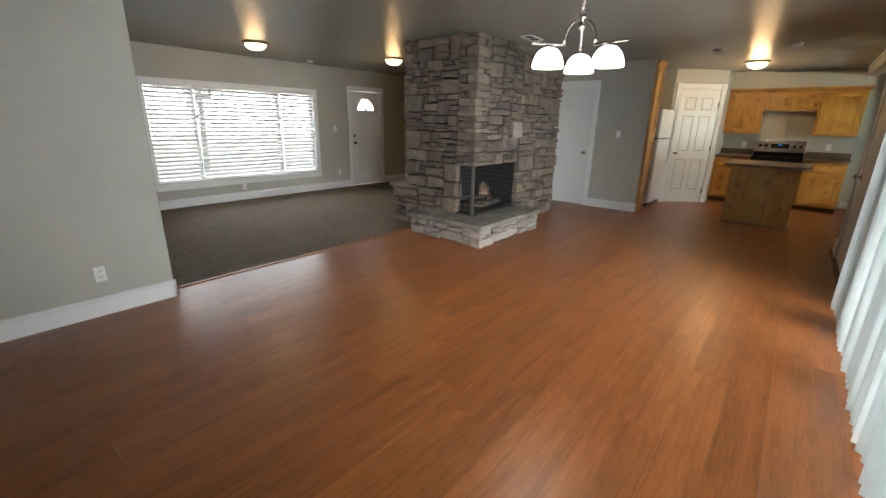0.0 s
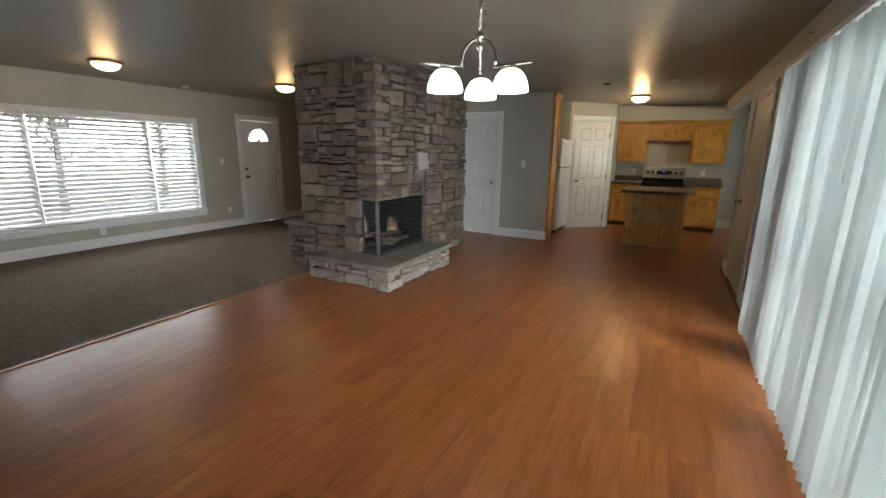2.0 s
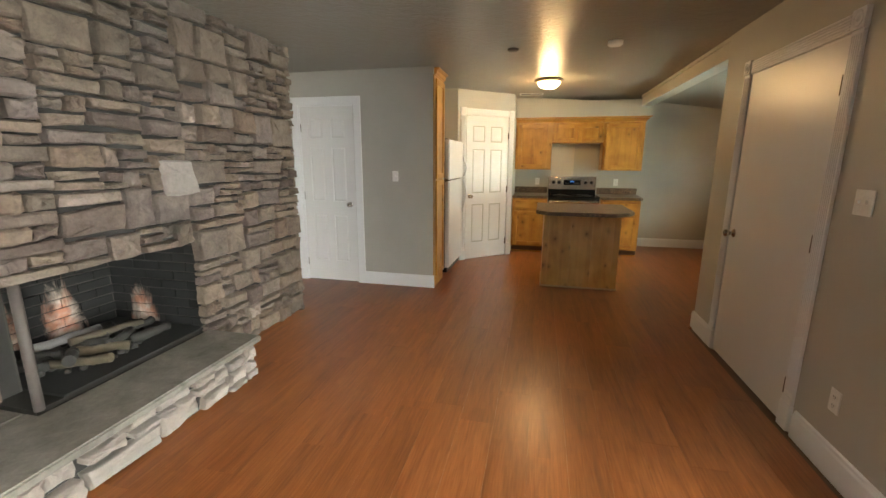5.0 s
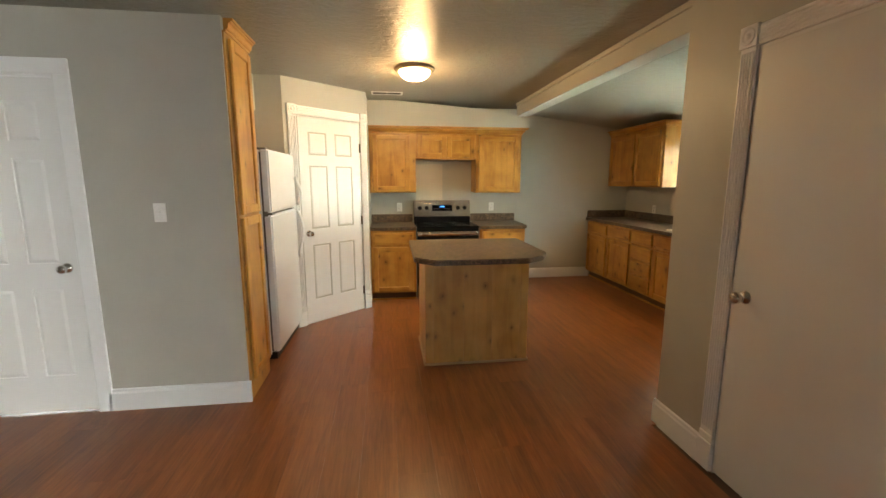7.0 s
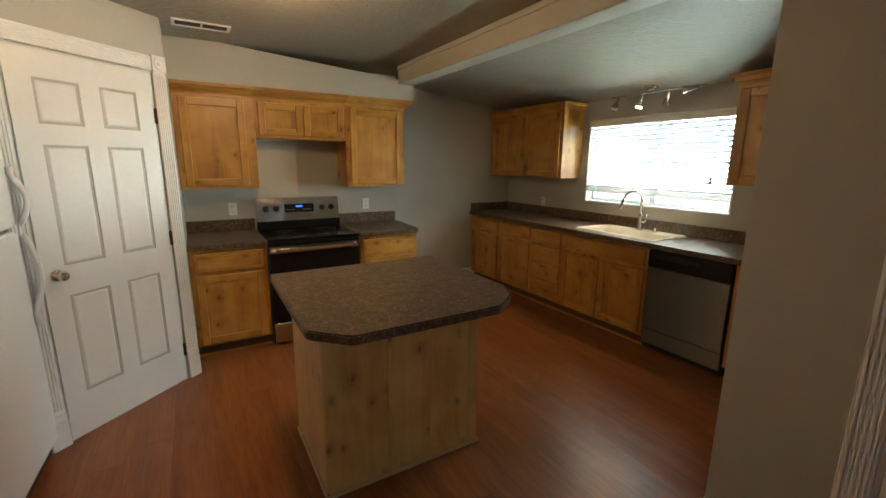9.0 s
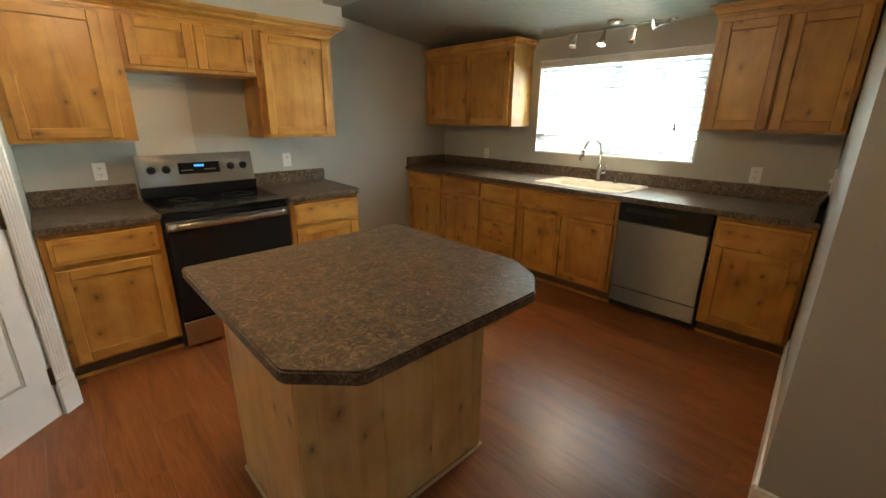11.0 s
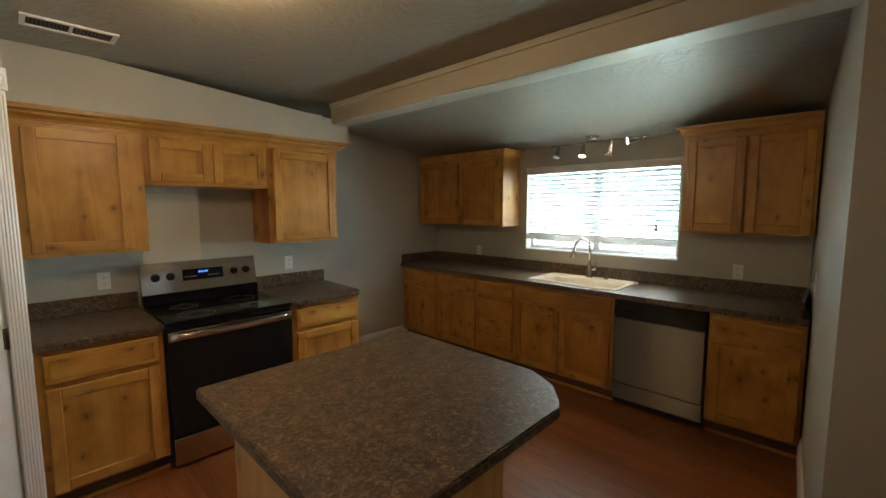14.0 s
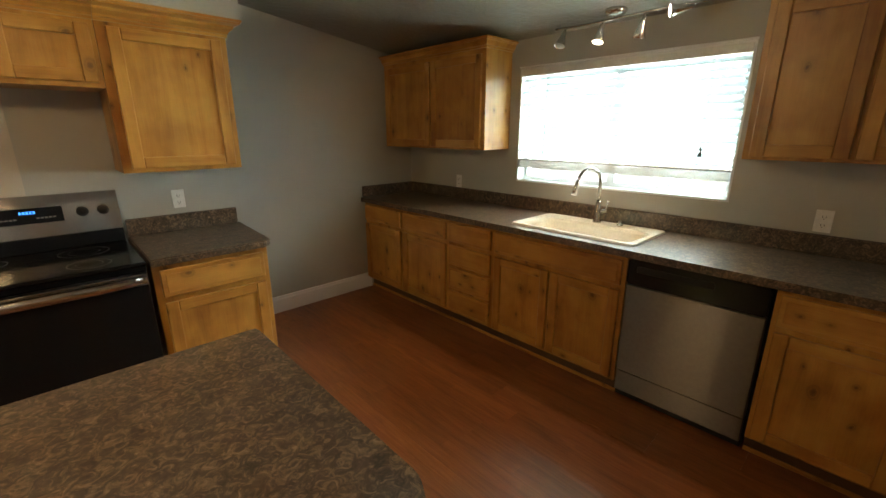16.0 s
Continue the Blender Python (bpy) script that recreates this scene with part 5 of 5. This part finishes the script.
disc("smoke_detector", 0.31, 7.07, 0.06, 0.035, "round white smoke detector on the kitchen ceiling", "smoke detector")
disc("smoke_detector", -6.45, 4.85, 0.06, 0.035, "round white smoke detector on the living room ceiling", "smoke detector")
vb = thing("ceiling_vent", pose(-0.42, 9.735, CZ), "white louvred air vent in the kitchen ceiling", "air vent")
part("frame", boxes((-0.17, 0.17, -0.075, -0.055, -0.008, 0), (-0.17, 0.17, 0.055, 0.075, -0.008, 0), (-0.17, -0.15, -0.055, 0.055, -0.008, 0), (0.15, 0.17, -0.055, 0.055, -0.008, 0)), TRIM, vb)
part("backing", boxes((-0.15, 0.15, -0.055, 0.055, -0.002, -0.0005)), DARKM, vb)
part("bar", boxes((-0.006, 0.006, -0.055, 0.055, -0.008, -0.002)), TRIM, vb)
for k in range(22):
    x = -0.141 + 0.0134 * k
    if abs(x) > 0.01:
        part("slat", boxes((x, x + 0.002, -0.054, 0.054, -0.006, -0.002)), IRON, vb)
hall_vent = copy_thing(vb, pose(-2.17, 5.10, CZ, 0, 0, 96))
hall_vent["label"] = "white louvred air vent in the ceiling beside the fireplace"
v2 = thing("heat_detector", pose(-0.525, 7.15, CZ), "small round grey ceiling fitting near the hall", "ceiling fitting")
part("body", lathe(bmesh.new(), [(0.05, 0.0), (0.05, -0.01), (0.035, -0.02), (0.002, -0.022)], sides=24), IRON, v2)


for y, z in ((5.75, 2.30), (4.72, 2.31)):
    hk = thing("wall_hook", pose(RX, y, z), "small metal hook high on the patio wall", "hook", "small hooks")
    part("plate", lathe(bmesh.new(), [(0.012, 0.0), (0.012, 0.004), (0.002, 0.006)], sides=14, m=Matrix.Rotation(radians(-90), 4, "Y")), CHROME, hk)
    part("bend", tube(bmesh.new(), [(-0.004, 0, 0), (-0.03, 0, -0.004), (-0.04, 0, -0.02), (-0.032, 0, -0.034), (-0.02, 0, -0.03)], 0.003, 8), CHROME, hk)
mat_ob = thing("entry_mat", pose(-6.35, 6.72, 0.008), "dark brown mat inside the front door", "door mat")
part("pile", boxes((-0.40, 0.40, -0.55, 0.55, 0.0, 0.012), bevel=0.005), paint("dark_mat", (0.045, 0.036, 0.03), 0.95, 0.9, 140, 0.3), mat_ob)

# ---- fireplace ----
def stone_ring(w, h, corners, n=12):
    """Points round a skewed four-sided outline, three to a side."""
    out = []
    for i in range(4):
        (ax, az), (bx, bz) = corners[i], corners[(i + 1) % 4]
        for k in range(n // 4):
            u = k / (n // 4)
            out.append((ax + (bx - ax) * u, az + (bz - az) * u))
    return out


def stone_mesh(w, h, d, rng):
    """One hewn stone: local x, z across its face, which looks to -y."""
    bm = bmesh.new()
    g = min(0.006, w * 0.05, h * 0.08)
    sk, sx = min(0.016, h * 0.16), min(0.018, w * 0.08)
    corners = [(g + rng.uniform(-0.3, 1) * sx, g + rng.uniform(-0.3, 1) * sk), (w - g - rng.uniform(-0.3, 1) * sx, g + rng.uniform(-0.3, 1) * sk),
               (w - g - rng.uniform(-0.3, 1) * sx, h - g - rng.uniform(-0.3, 1) * sk), (g + rng.uniform(-0.3, 1) * sx, h - g - rng.uniform(-0.3, 1) * sk)]
    base = stone_ring(w, h, corners)
    jx, jz = min(0.006, w * 0.04), min(0.006, h * 0.07)
    base = [(x + rng.uniform(-jx, jx), z + rng.uniform(-jz, jz)) for x, z in base]
    cx, cz = w / 2 + rng.uniform(-0.12, 0.12) * w, h / 2 + rng.uniform(-0.12, 0.12) * h
    lean = rng.uniform(-0.010, 0.010)
    edge = min(0.014, h * 0.2)
    rows = []
    for inset, y, rough in ((0.0, 0.0, 0.0), (0.0, -d + edge, 0.003), (edge * 0.7, -d, 0.005), (min(w, h) * 0.26, -d - 0.002, 0.007)):
        ring = []
        for x, z in base:
            v = Vector((cx - x, cz - z))
            v = v * min(0.8, inset / max(0.01, v.length * 0.8))
            ring.append(bm.verts.new((x + v.x, y + (lean * (z / h - 0.5) if rough else 0) + rng.uniform(-rough, rough), z + v.y)))
        rows.append(ring)
    for a, b in zip(rows, rows[1:]):
        for k in range(12):
            bm.faces.new((a[k], a[(k + 1) % 12], b[(k + 1) % 12], b[k]))
    c = bm.verts.new((cx, -d - rng.uniform(-0.003, 0.006), cz))
    for k in range(12):
        bm.faces.new((rows[-1][k], rows[-1][(k + 1) % 12], c))
    return mesh_of("stone", bm, STONE)


def quoin_mesh(w, l, h, rng):
    """A stone that turns the corner: w along -x, l along +y from its outer edge, with hewn faces."""
    bm = bmesh.new()
    slab(bm, -w, 0, 0, l, 0, h)
    bmesh.ops.bevel(bm, geom=bm.edges[:], offset=min(0.012, h * 0.16), segments=1, affect="EDGES")
    long_edges = [e for e in bm.edges if e.calc_length() > 0.07]
    bmesh.ops.subdivide_edges(bm, edges=long_edges, cuts=3, use_grid_fill=True)
    j = min(0.009, h * 0.09)
    for v in bm.verts:
        v.co += Vector((rng.uniform(-j, j), rng.uniform(-j, j), rng.uniform(-j, j) * 0.7))
    return mesh_of("stone", bm, STONE)


def split(x0, x1, z0, z1, rng, out, big=0.40):
    w, h = x1 - x0, z1 - z0
    ok = w < big and h < 0.27 and w < h * 6
    stop = 0.5 if w * h < 0.028 else 0.4 if w * h < 0.05 else 0.3
    if ok and (w * h < 0.009 or rng.random() < stop or (h < 0.065 and w < 0.34)):
        out.append((x0, x1, z0, z1))
    elif h > 0.085 and (h > w * rng.uniform(0.30, 0.7) or w < 0.15):
        c = z0 + h * rng.uniform(0.28, 0.72)
        split(x0, x1, z0, c, rng, out, big), split(x0, x1, c, z1, rng, out, big)
    elif w > 0.16:
        c = x0 + w * rng.uniform(0.28, 0.72)
        split(x0, c, z0, z1, rng, out, big), split(c, x1, z0, z1, rng, out, big)
    else:
        out.append((x0, x1, z0, z1))


def lay_stone(parent, m, cell, depth, rng, material=None):
    x0, x1, z0, z1 = cell
    ob = new("stone", stone_mesh(x1 - x0, z1 - z0, depth + rng.uniform(-0.016, 0.024), rng))
    if material:
        ob.data.materials[0] = material
    ob.parent = parent
    ob.matrix_local = m @ Matrix.Translation((x0, 0, z0))


def stone_face(parent, m, areas, depth, seed, material=None):
    rng = random.Random(seed)
    cells = []
    for a in areas:
        split(*a, rng, cells)
    for cell in cells:
        lay_stone(parent, m, cell, depth, rng, material)
    return cells


def quoins(parent, left_m, right_m, corner, z0, z1, reach, depth, seed, material=None, low=0.045, high=0.13):
    """Corner stones from z0 to z1, long one way and then the other, each course filled out to reach on both faces.
    corner: the outer corner; left_m runs along x with the corner at its right end, right_m along y from the corner."""
    rng = random.Random(seed)
    z, k = z0, 0
    while z < z1 - 0.001:
        h = rng.uniform(low, high)
        if z1 - z - h < low:
            h = z1 - z
        w, l = (reach, reach * rng.uniform(0.42, 0.6)) if k % 2 else (reach * rng.uniform(0.42, 0.6), reach)
        out = rng.uniform(-0.004, 0.022)
        ob = new("stone", quoin_mesh(w - 0.004 + out, l - 0.004 + out, h - 0.005, rng))
        if material:
            ob.data.materials[0] = material
        ob.parent = parent
        ob.matrix_local = Matrix.Translation((corner[0] + out, corner[1] - out, z + 0.002))
        if w < reach:
            lay_stone(parent, left_m, (corner[0] - reach, corner[0] - w, z, z + h), depth, rng, material)
        if l < reach:
            lay_stone(parent, right_m, (corner[1] + l, corner[1] + reach, z, z + h), depth, rng, material)
        z, k = z + h, k + 1


FX0, FX1, FY0, FY1 = -3.62, -2.449, 4.39, 6.69
fp = thing("fireplace", pose(0, 0, 0), "floor-to-ceiling grey ledge-stone corner fireplace with a raised hearth", "fireplace")
D = 0.06
# the two stone-clad faces and the far sides
core = boxes((FX0 + D, FX1 - D, FY0 + D, FY1 - D, 0.92, CZ - 0.002), (FX0 + D, FX1 - D, 5.50, FY1 - D, 0, 0.92), (FX0 + D, -2.78, FY0 + D, 4.56, 0, 0.92), (FX0 + D, -3.28, 4.56, 5.50, 0, 0.92), (-3.28, FX1 - D, FY0 + D, 5.50, 0, 0.27))
part("core", core, MORTAR, fp)
right = part("right_face", boxes((FX1 - D, FX1 - D + 0.006, FY0 + D, FY1 - D, 0.93, CZ - 0.004)), MORTAR, fp)
H, Q = CZ - 0.004, 0.27
stone_face(right, pose(FX1 - D, 0, 0, 0, 0, 90), [(FY0 + Q, 5.45, 0.895, 1.05), (FY0 + Q, 5.45, 1.05, 1.75), (FY0 + Q, 5.45, 1.75, H), (5.45, FY1, 0.0, 0.75), (5.45, FY1, 0.75, 1.55), (5.45, FY1, 1.55, H)], D, 3)
left = part("left_face", boxes((FX0 + D, FX1 - D, FY0 + D - 0.006, FY0 + D, 0.93, CZ - 0.004)), MORTAR, fp)
stone_face(left, pose(0, FY0 + D, 0, 0, 0, 0), [(FX0, FX1 - Q, 0.91, 1.05), (FX0, FX1 - Q, 1.05, 1.75), (FX0, FX1 - Q, 1.75, H), (FX0, -2.92, 0.56, 0.91), (FX0, -2.95, 0.0, 0.56)], D, 8)
pier_rng = random.Random(41)
for cell in ((-2.95, -2.69, 0.272, 0.475), (-2.91, -2.70, 0.475, 0.68), (-2.925, -2.70, 0.68, 0.908)):
    lay_stone(left, pose(0, FY0 + D, 0), cell, D + 0.012, pier_rng)
quoins(left, pose(0, FY0 + D, 0), pose(FX1 - D, 0, 0, 0, 0, 90), (FX1, FY0), 0.90, H, Q, D, 31)
back = part("back_face", boxes((FX0 + D, FX1 - D, FY1 - D, FY1 - D + 0.006, 0.0, CZ - 0.004)), MORTAR, fp)
stone_face(back, pose(0, FY1 - D, 0, 0, 0, 180), [(-FX1, -FX0, 0.0, 1.2), (-FX1, -FX0, 1.2, H)], D, 5)
side = part("side_face", boxes((FX0 + D - 0.006, FX0 + D, FY0 + D, FY1 - D, 0.0, CZ - 0.004)), MORTAR, fp)
stone_face(side, pose(FX0 + D, 0, 0, 0, 0, -90), [(-FY1, -FY0, 0.0, 1.2), (-FY1, -FY0, 1.2, H)], D, 6)
ledge = part("side_ledge", boxes((-3.90, FX0 - 0.02, 4.47, 5.35, 0.0, 0.50)), MORTAR, fp)
stone_face(ledge, pose(0, 4.47, 0), [(-3.94, -3.60, 0.0, 0.51)], 0.045, 12)
stone_face(ledge, pose(-3.90, 0, 0, 0, 0, -90), [(-5.36, -4.43, 0.0, 0.51)], 0.045, 13)
part("ledge_slab", boxes((-3.97, -3.58, 4.40, 5.38, 0.51, 0.56), bevel=0.012, segs=2), STONE_CAP, fp)
hearth = part("hearth", boxes((-3.17, -2.12, 4.10, 4.45, 0.0, 0.225), (-2.45, -2.12, 4.45, 5.41, 0.0, 0.225)), MORTAR, fp)
# hearth stones carry the patio daylight in their lighter colour
quoins(hearth, pose(0, 4.10, 0), pose(-2.12, 0, 0, 0, 0, 90), (-2.075, 4.055), 0.0, 0.226, 0.26, 0.045, 33, STONE_PALE_LIT, 0.06, 0.15)
stone_face(hearth, pose(0, 4.10, 0), [(-3.21, -2.335, 0.0, 0.13), (-3.21, -2.335, 0.13, 0.225)], 0.045, 21, STONE_PALE_LIT)
stone_face(hearth, pose(-2.12, 0, 0, 0, 0, 90), [(4.315, 5.45, 0.0, 0.12), (4.315, 5.45, 0.12, 0.225)], 0.045, 22, STONE_PALE_LIT)
stone_face(hearth, pose(0, 5.41, 0, 0, 0, 180), [(2.08, 2.44, 0.0, 0.225)], 0.045, 23, STONE_PALE_LIT)
stone_face(hearth, pose(-3.17, 0, 0, 0, 0, -90), [(-4.44, -4.07, 0.0, 0.225)], 0.045, 24, STONE_PALE_LIT)
# hearth slabs
part("hearth_slab", boxes((-3.24, -2.535, 4.02, 4.43, 0.228, 0.272), bevel=0.01, segs=2), STONE_CAP, fp, "grey stone hearth slab")
part("hearth_slab", prism(bmesh.new(), [(-2.53, 4.02), (-2.04, 4.02), (-2.04, 5.48), (-2.46, 5.48), (-2.46, 4.43), (-2.53, 4.43)], 0.228, 0.272, bevel=0.009), STONE_CAP, fp, "grey stone hearth slab")
# firebox
fb = part("firebox", boxes((-3.28, -3.27, 4.56, 5.50, 0.27, 0.92)), FIRE_MORTAR, fp)
part("side_lining", boxes((-3.27, -2.5, 5.49, 5.50, 0.27, 0.92)), FIRE_MORTAR, fb)
part("side_lining", boxes((-3.27, -2.78, 4.56, 4.57, 0.27, 0.92)), FIRE_MORTAR, fb)
part("firebox_floor", boxes((-3.27, -2.50, 4.57, 5.49, 0.272, 0.285)), DARKM, fb, "soot-black firebox floor")
me = None
rng = random.Random(2)
bw, bh = 0.225, 0.064
brick_me = mesh_of("brick", boxes((0.003, bw - 0.003, -0.012, 0.0, 0.003, bh - 0.003), bevel=0.002), BRICKM)
for wall_m, x0, x1 in ((pose(-3.27, 0, 0, 0, 0, 90), 4.57, 5.49), (pose(0, 5.49, 0, 0, 0, 0), -3.27, -2.52), (pose(0, 4.57, 0, 0, 0, 180), 2.80, 3.27)):
    for r in range(9):
        x = x0 - (bw / 2 if r % 2 else 0)
        while x < x1 - 0.01:
            a, b = max(x, x0), min(x + bw, x1)
            if b - a > 0.03:
                ob = new("brick", brick_me)
                ob.parent = fb
                ob.matrix_local = wall_m @ Matrix.Translation((a, 0, 0.285 + r * 0.0655)) @ Matrix.Diagonal(((b - a) / bw, 1, 1, 1))
            x += bw
pale = new("stone", stone_mesh(0.27, 0.24, 0.03, rng))
pale.data.materials[0] = STONE_PALE_LIT
pale.parent = right
pale.matrix_local = pose(FX1 - 0.01, 5.24, 1.20, 0, -4, 90)
part("corner_post", tube(bmesh.new(), [(-2.50, 4.46, 0.272), (-2.50, 4.46, 0.93)], 0.022, 14), POST, fp, "grey iron post at the open corner")
part("lintel", boxes((-2.53, -2.50, 4.44, 5.50, 0.895, 0.925), (-2.78, -2.53, 4.44, 4.47, 0.895, 0.925)), IRON, fp)


def log(x, y, z, ang, length, r, mat, label):
    ob = thing("firewood_log", pose(x, y, z, 0, 0, ang), label, "firewood log", "burnt logs in the firebox")
    pts = [(length * (k / 6 - 0.5), rng.uniform(-0.008, 0.008), rng.uniform(-0.006, 0.006)) for k in range(7)]
    part("log", tube(bmesh.new(), pts, [r * rng.uniform(0.85, 1.1) for _ in range(7)], 9), mat, ob)


CHAR = plain("charred_wood", (0.03, 0.028, 0.026), 0.9)
BARK = wood("burnt_wood", (0.02, 0.017, 0.013), (0.05, 0.04, 0.028), (0.15, 0.12, 0.075), False, 0.8, 0)
ASH = paint("wood_ash", (0.20, 0.195, 0.19), 0.95, 0.8, 40, 0.3)
log(-2.86, 4.85, 0.33, 62, 0.42, 0.035, CHAR, "charred log lying on the ash bed")
log(-2.76, 4.92, 0.34, 40, 0.36, 0.03, BARK, "half-burnt split log on the ash bed")
log(-2.92, 5.12, 0.33, 100, 0.35, 0.035, CHAR, "charred log lying on the ash bed")
log(-2.74, 5.12, 0.375, 118, 0.30, 0.026, CHAR, "thin charred log on top of the pile")
log(-2.98, 4.95, 0.38, 80, 0.34, 0.028, ASH, "ash-white burnt log on the pile")
log(-2.70, 4.80, 0.33, 30, 0.30, 0.028, BARK, "half-burnt split log on the ash bed")
log(-2.80, 5.05, 0.40, 72, 0.38, 0.024, BARK, "half-burnt split log on top of the pile")
log(-2.68, 5.22, 0.33, 84, 0.26, 0.03, CHAR, "charred log end near the firebox opening")
log(-3.02, 4.80, 0.33, 20, 0.28, 0.03, CHAR, "charred log at the back of the firebox")
for k in range(9):
    log(-2.86 + rng.uniform(-0.17, 0.17), 4.98 + rng.uniform(-0.25, 0.27), 0.33 + rng.uniform(0, 0.05), rng.uniform(0, 180), rng.uniform(0.12, 0.24), rng.uniform(0.02, 0.034), CHAR, "short charred chunk of wood on the ash bed")
ash = thing("ash_bed", pose(-2.87, 5.0, 0.285), "bed of grey ash and charcoal in the firebox", "ash")
bm = bmesh.new()
for k in range(120):
    a, q = rng.uniform(0, 2 * math.pi), rng.random() ** 0.5
    s_ = rng.uniform(0.008, 0.026)
    bmesh.ops.create_icosphere(bm, subdivisions=1, radius=s_, matrix=Matrix.LocRotScale((0.24 * q * math.cos(a), 0.34 * q * math.sin(a), s_ * 0.5), Euler((a, q, a)), (1, rng.uniform(0.6, 1.4), 0.7)))
part("ash_layer", bm, CHAR, ash, kind="stuff")

# ---- outdoors ----
TREE_BARK = plain("grey_bark", (0.34, 0.32, 0.29), 0.85)


def tree(x, y, h, seed):
    rng = random.Random(seed)
    ob = thing("tree", pose(x, y, -0.3), "bare-branched leafy yard tree outside the window", "tree", "yard trees")
    part("trunk", tube(bmesh.new(), [(0, 0, 0), (0.05, 0.03, h * 0.25), (0.0, 0.1, h * 0.5)], [0.10, 0.08, 0.06], 10), TREE_BARK, ob)
    bm = bmesh.new()
    for k in range(14):
        a = rng.uniform(0, 6.28)
        z0 = h * rng.uniform(0.25, 0.5)
        pts = [(0, 0.05, z0)]
        for j in range(1, 5):
            pts.append((math.cos(a) * j * 0.45 + rng.uniform(-0.1, 0.1), math.sin(a) * j * 0.45 + rng.uniform(-0.1, 0.1), z0 + j * rng.uniform(0.15, 0.35)))
        tube(bm, pts, [0.035, 0.026, 0.018, 0.012, 0.007], 6)
    part("limbs", bm, TREE_BARK, ob)
    bm = bmesh.new()
    for k in range(1800):
        a, q, t = rng.uniform(0, 6.28), rng.random() ** 0.6 * 2.0, rng.uniform(-0.5, 0.6)
        c = Vector((math.cos(a) * q, math.sin(a) * q, h * 0.62 + t * h * 0.45 * (1 - q / 3)))
        u = Vector((rng.uniform(-1, 1), rng.uniform(-1, 1), rng.uniform(-1, 1))).normalized() * 0.07
        w = u.orthogonal().normalized() * 0.04
        bm.faces.new([bm.verts.new(c + s1) for s1 in (u, w, -u, -w)])
    part("crown", bm, LEAF, ob, kind="stuff")


LEAF = plain("leaf_green", (0.07, 0.11, 0.04), 0.6)
for x, y, h, sd in ((-12.5, 2.2, 4.6, 1), (-13.5, 5.6, 5.2, 2), (-16, 9.5, 6, 3), (9.5, 10.5, 5, 4), (8.5, 2.0, 5, 5)):
    tree(x, y, h, sd)

planks()
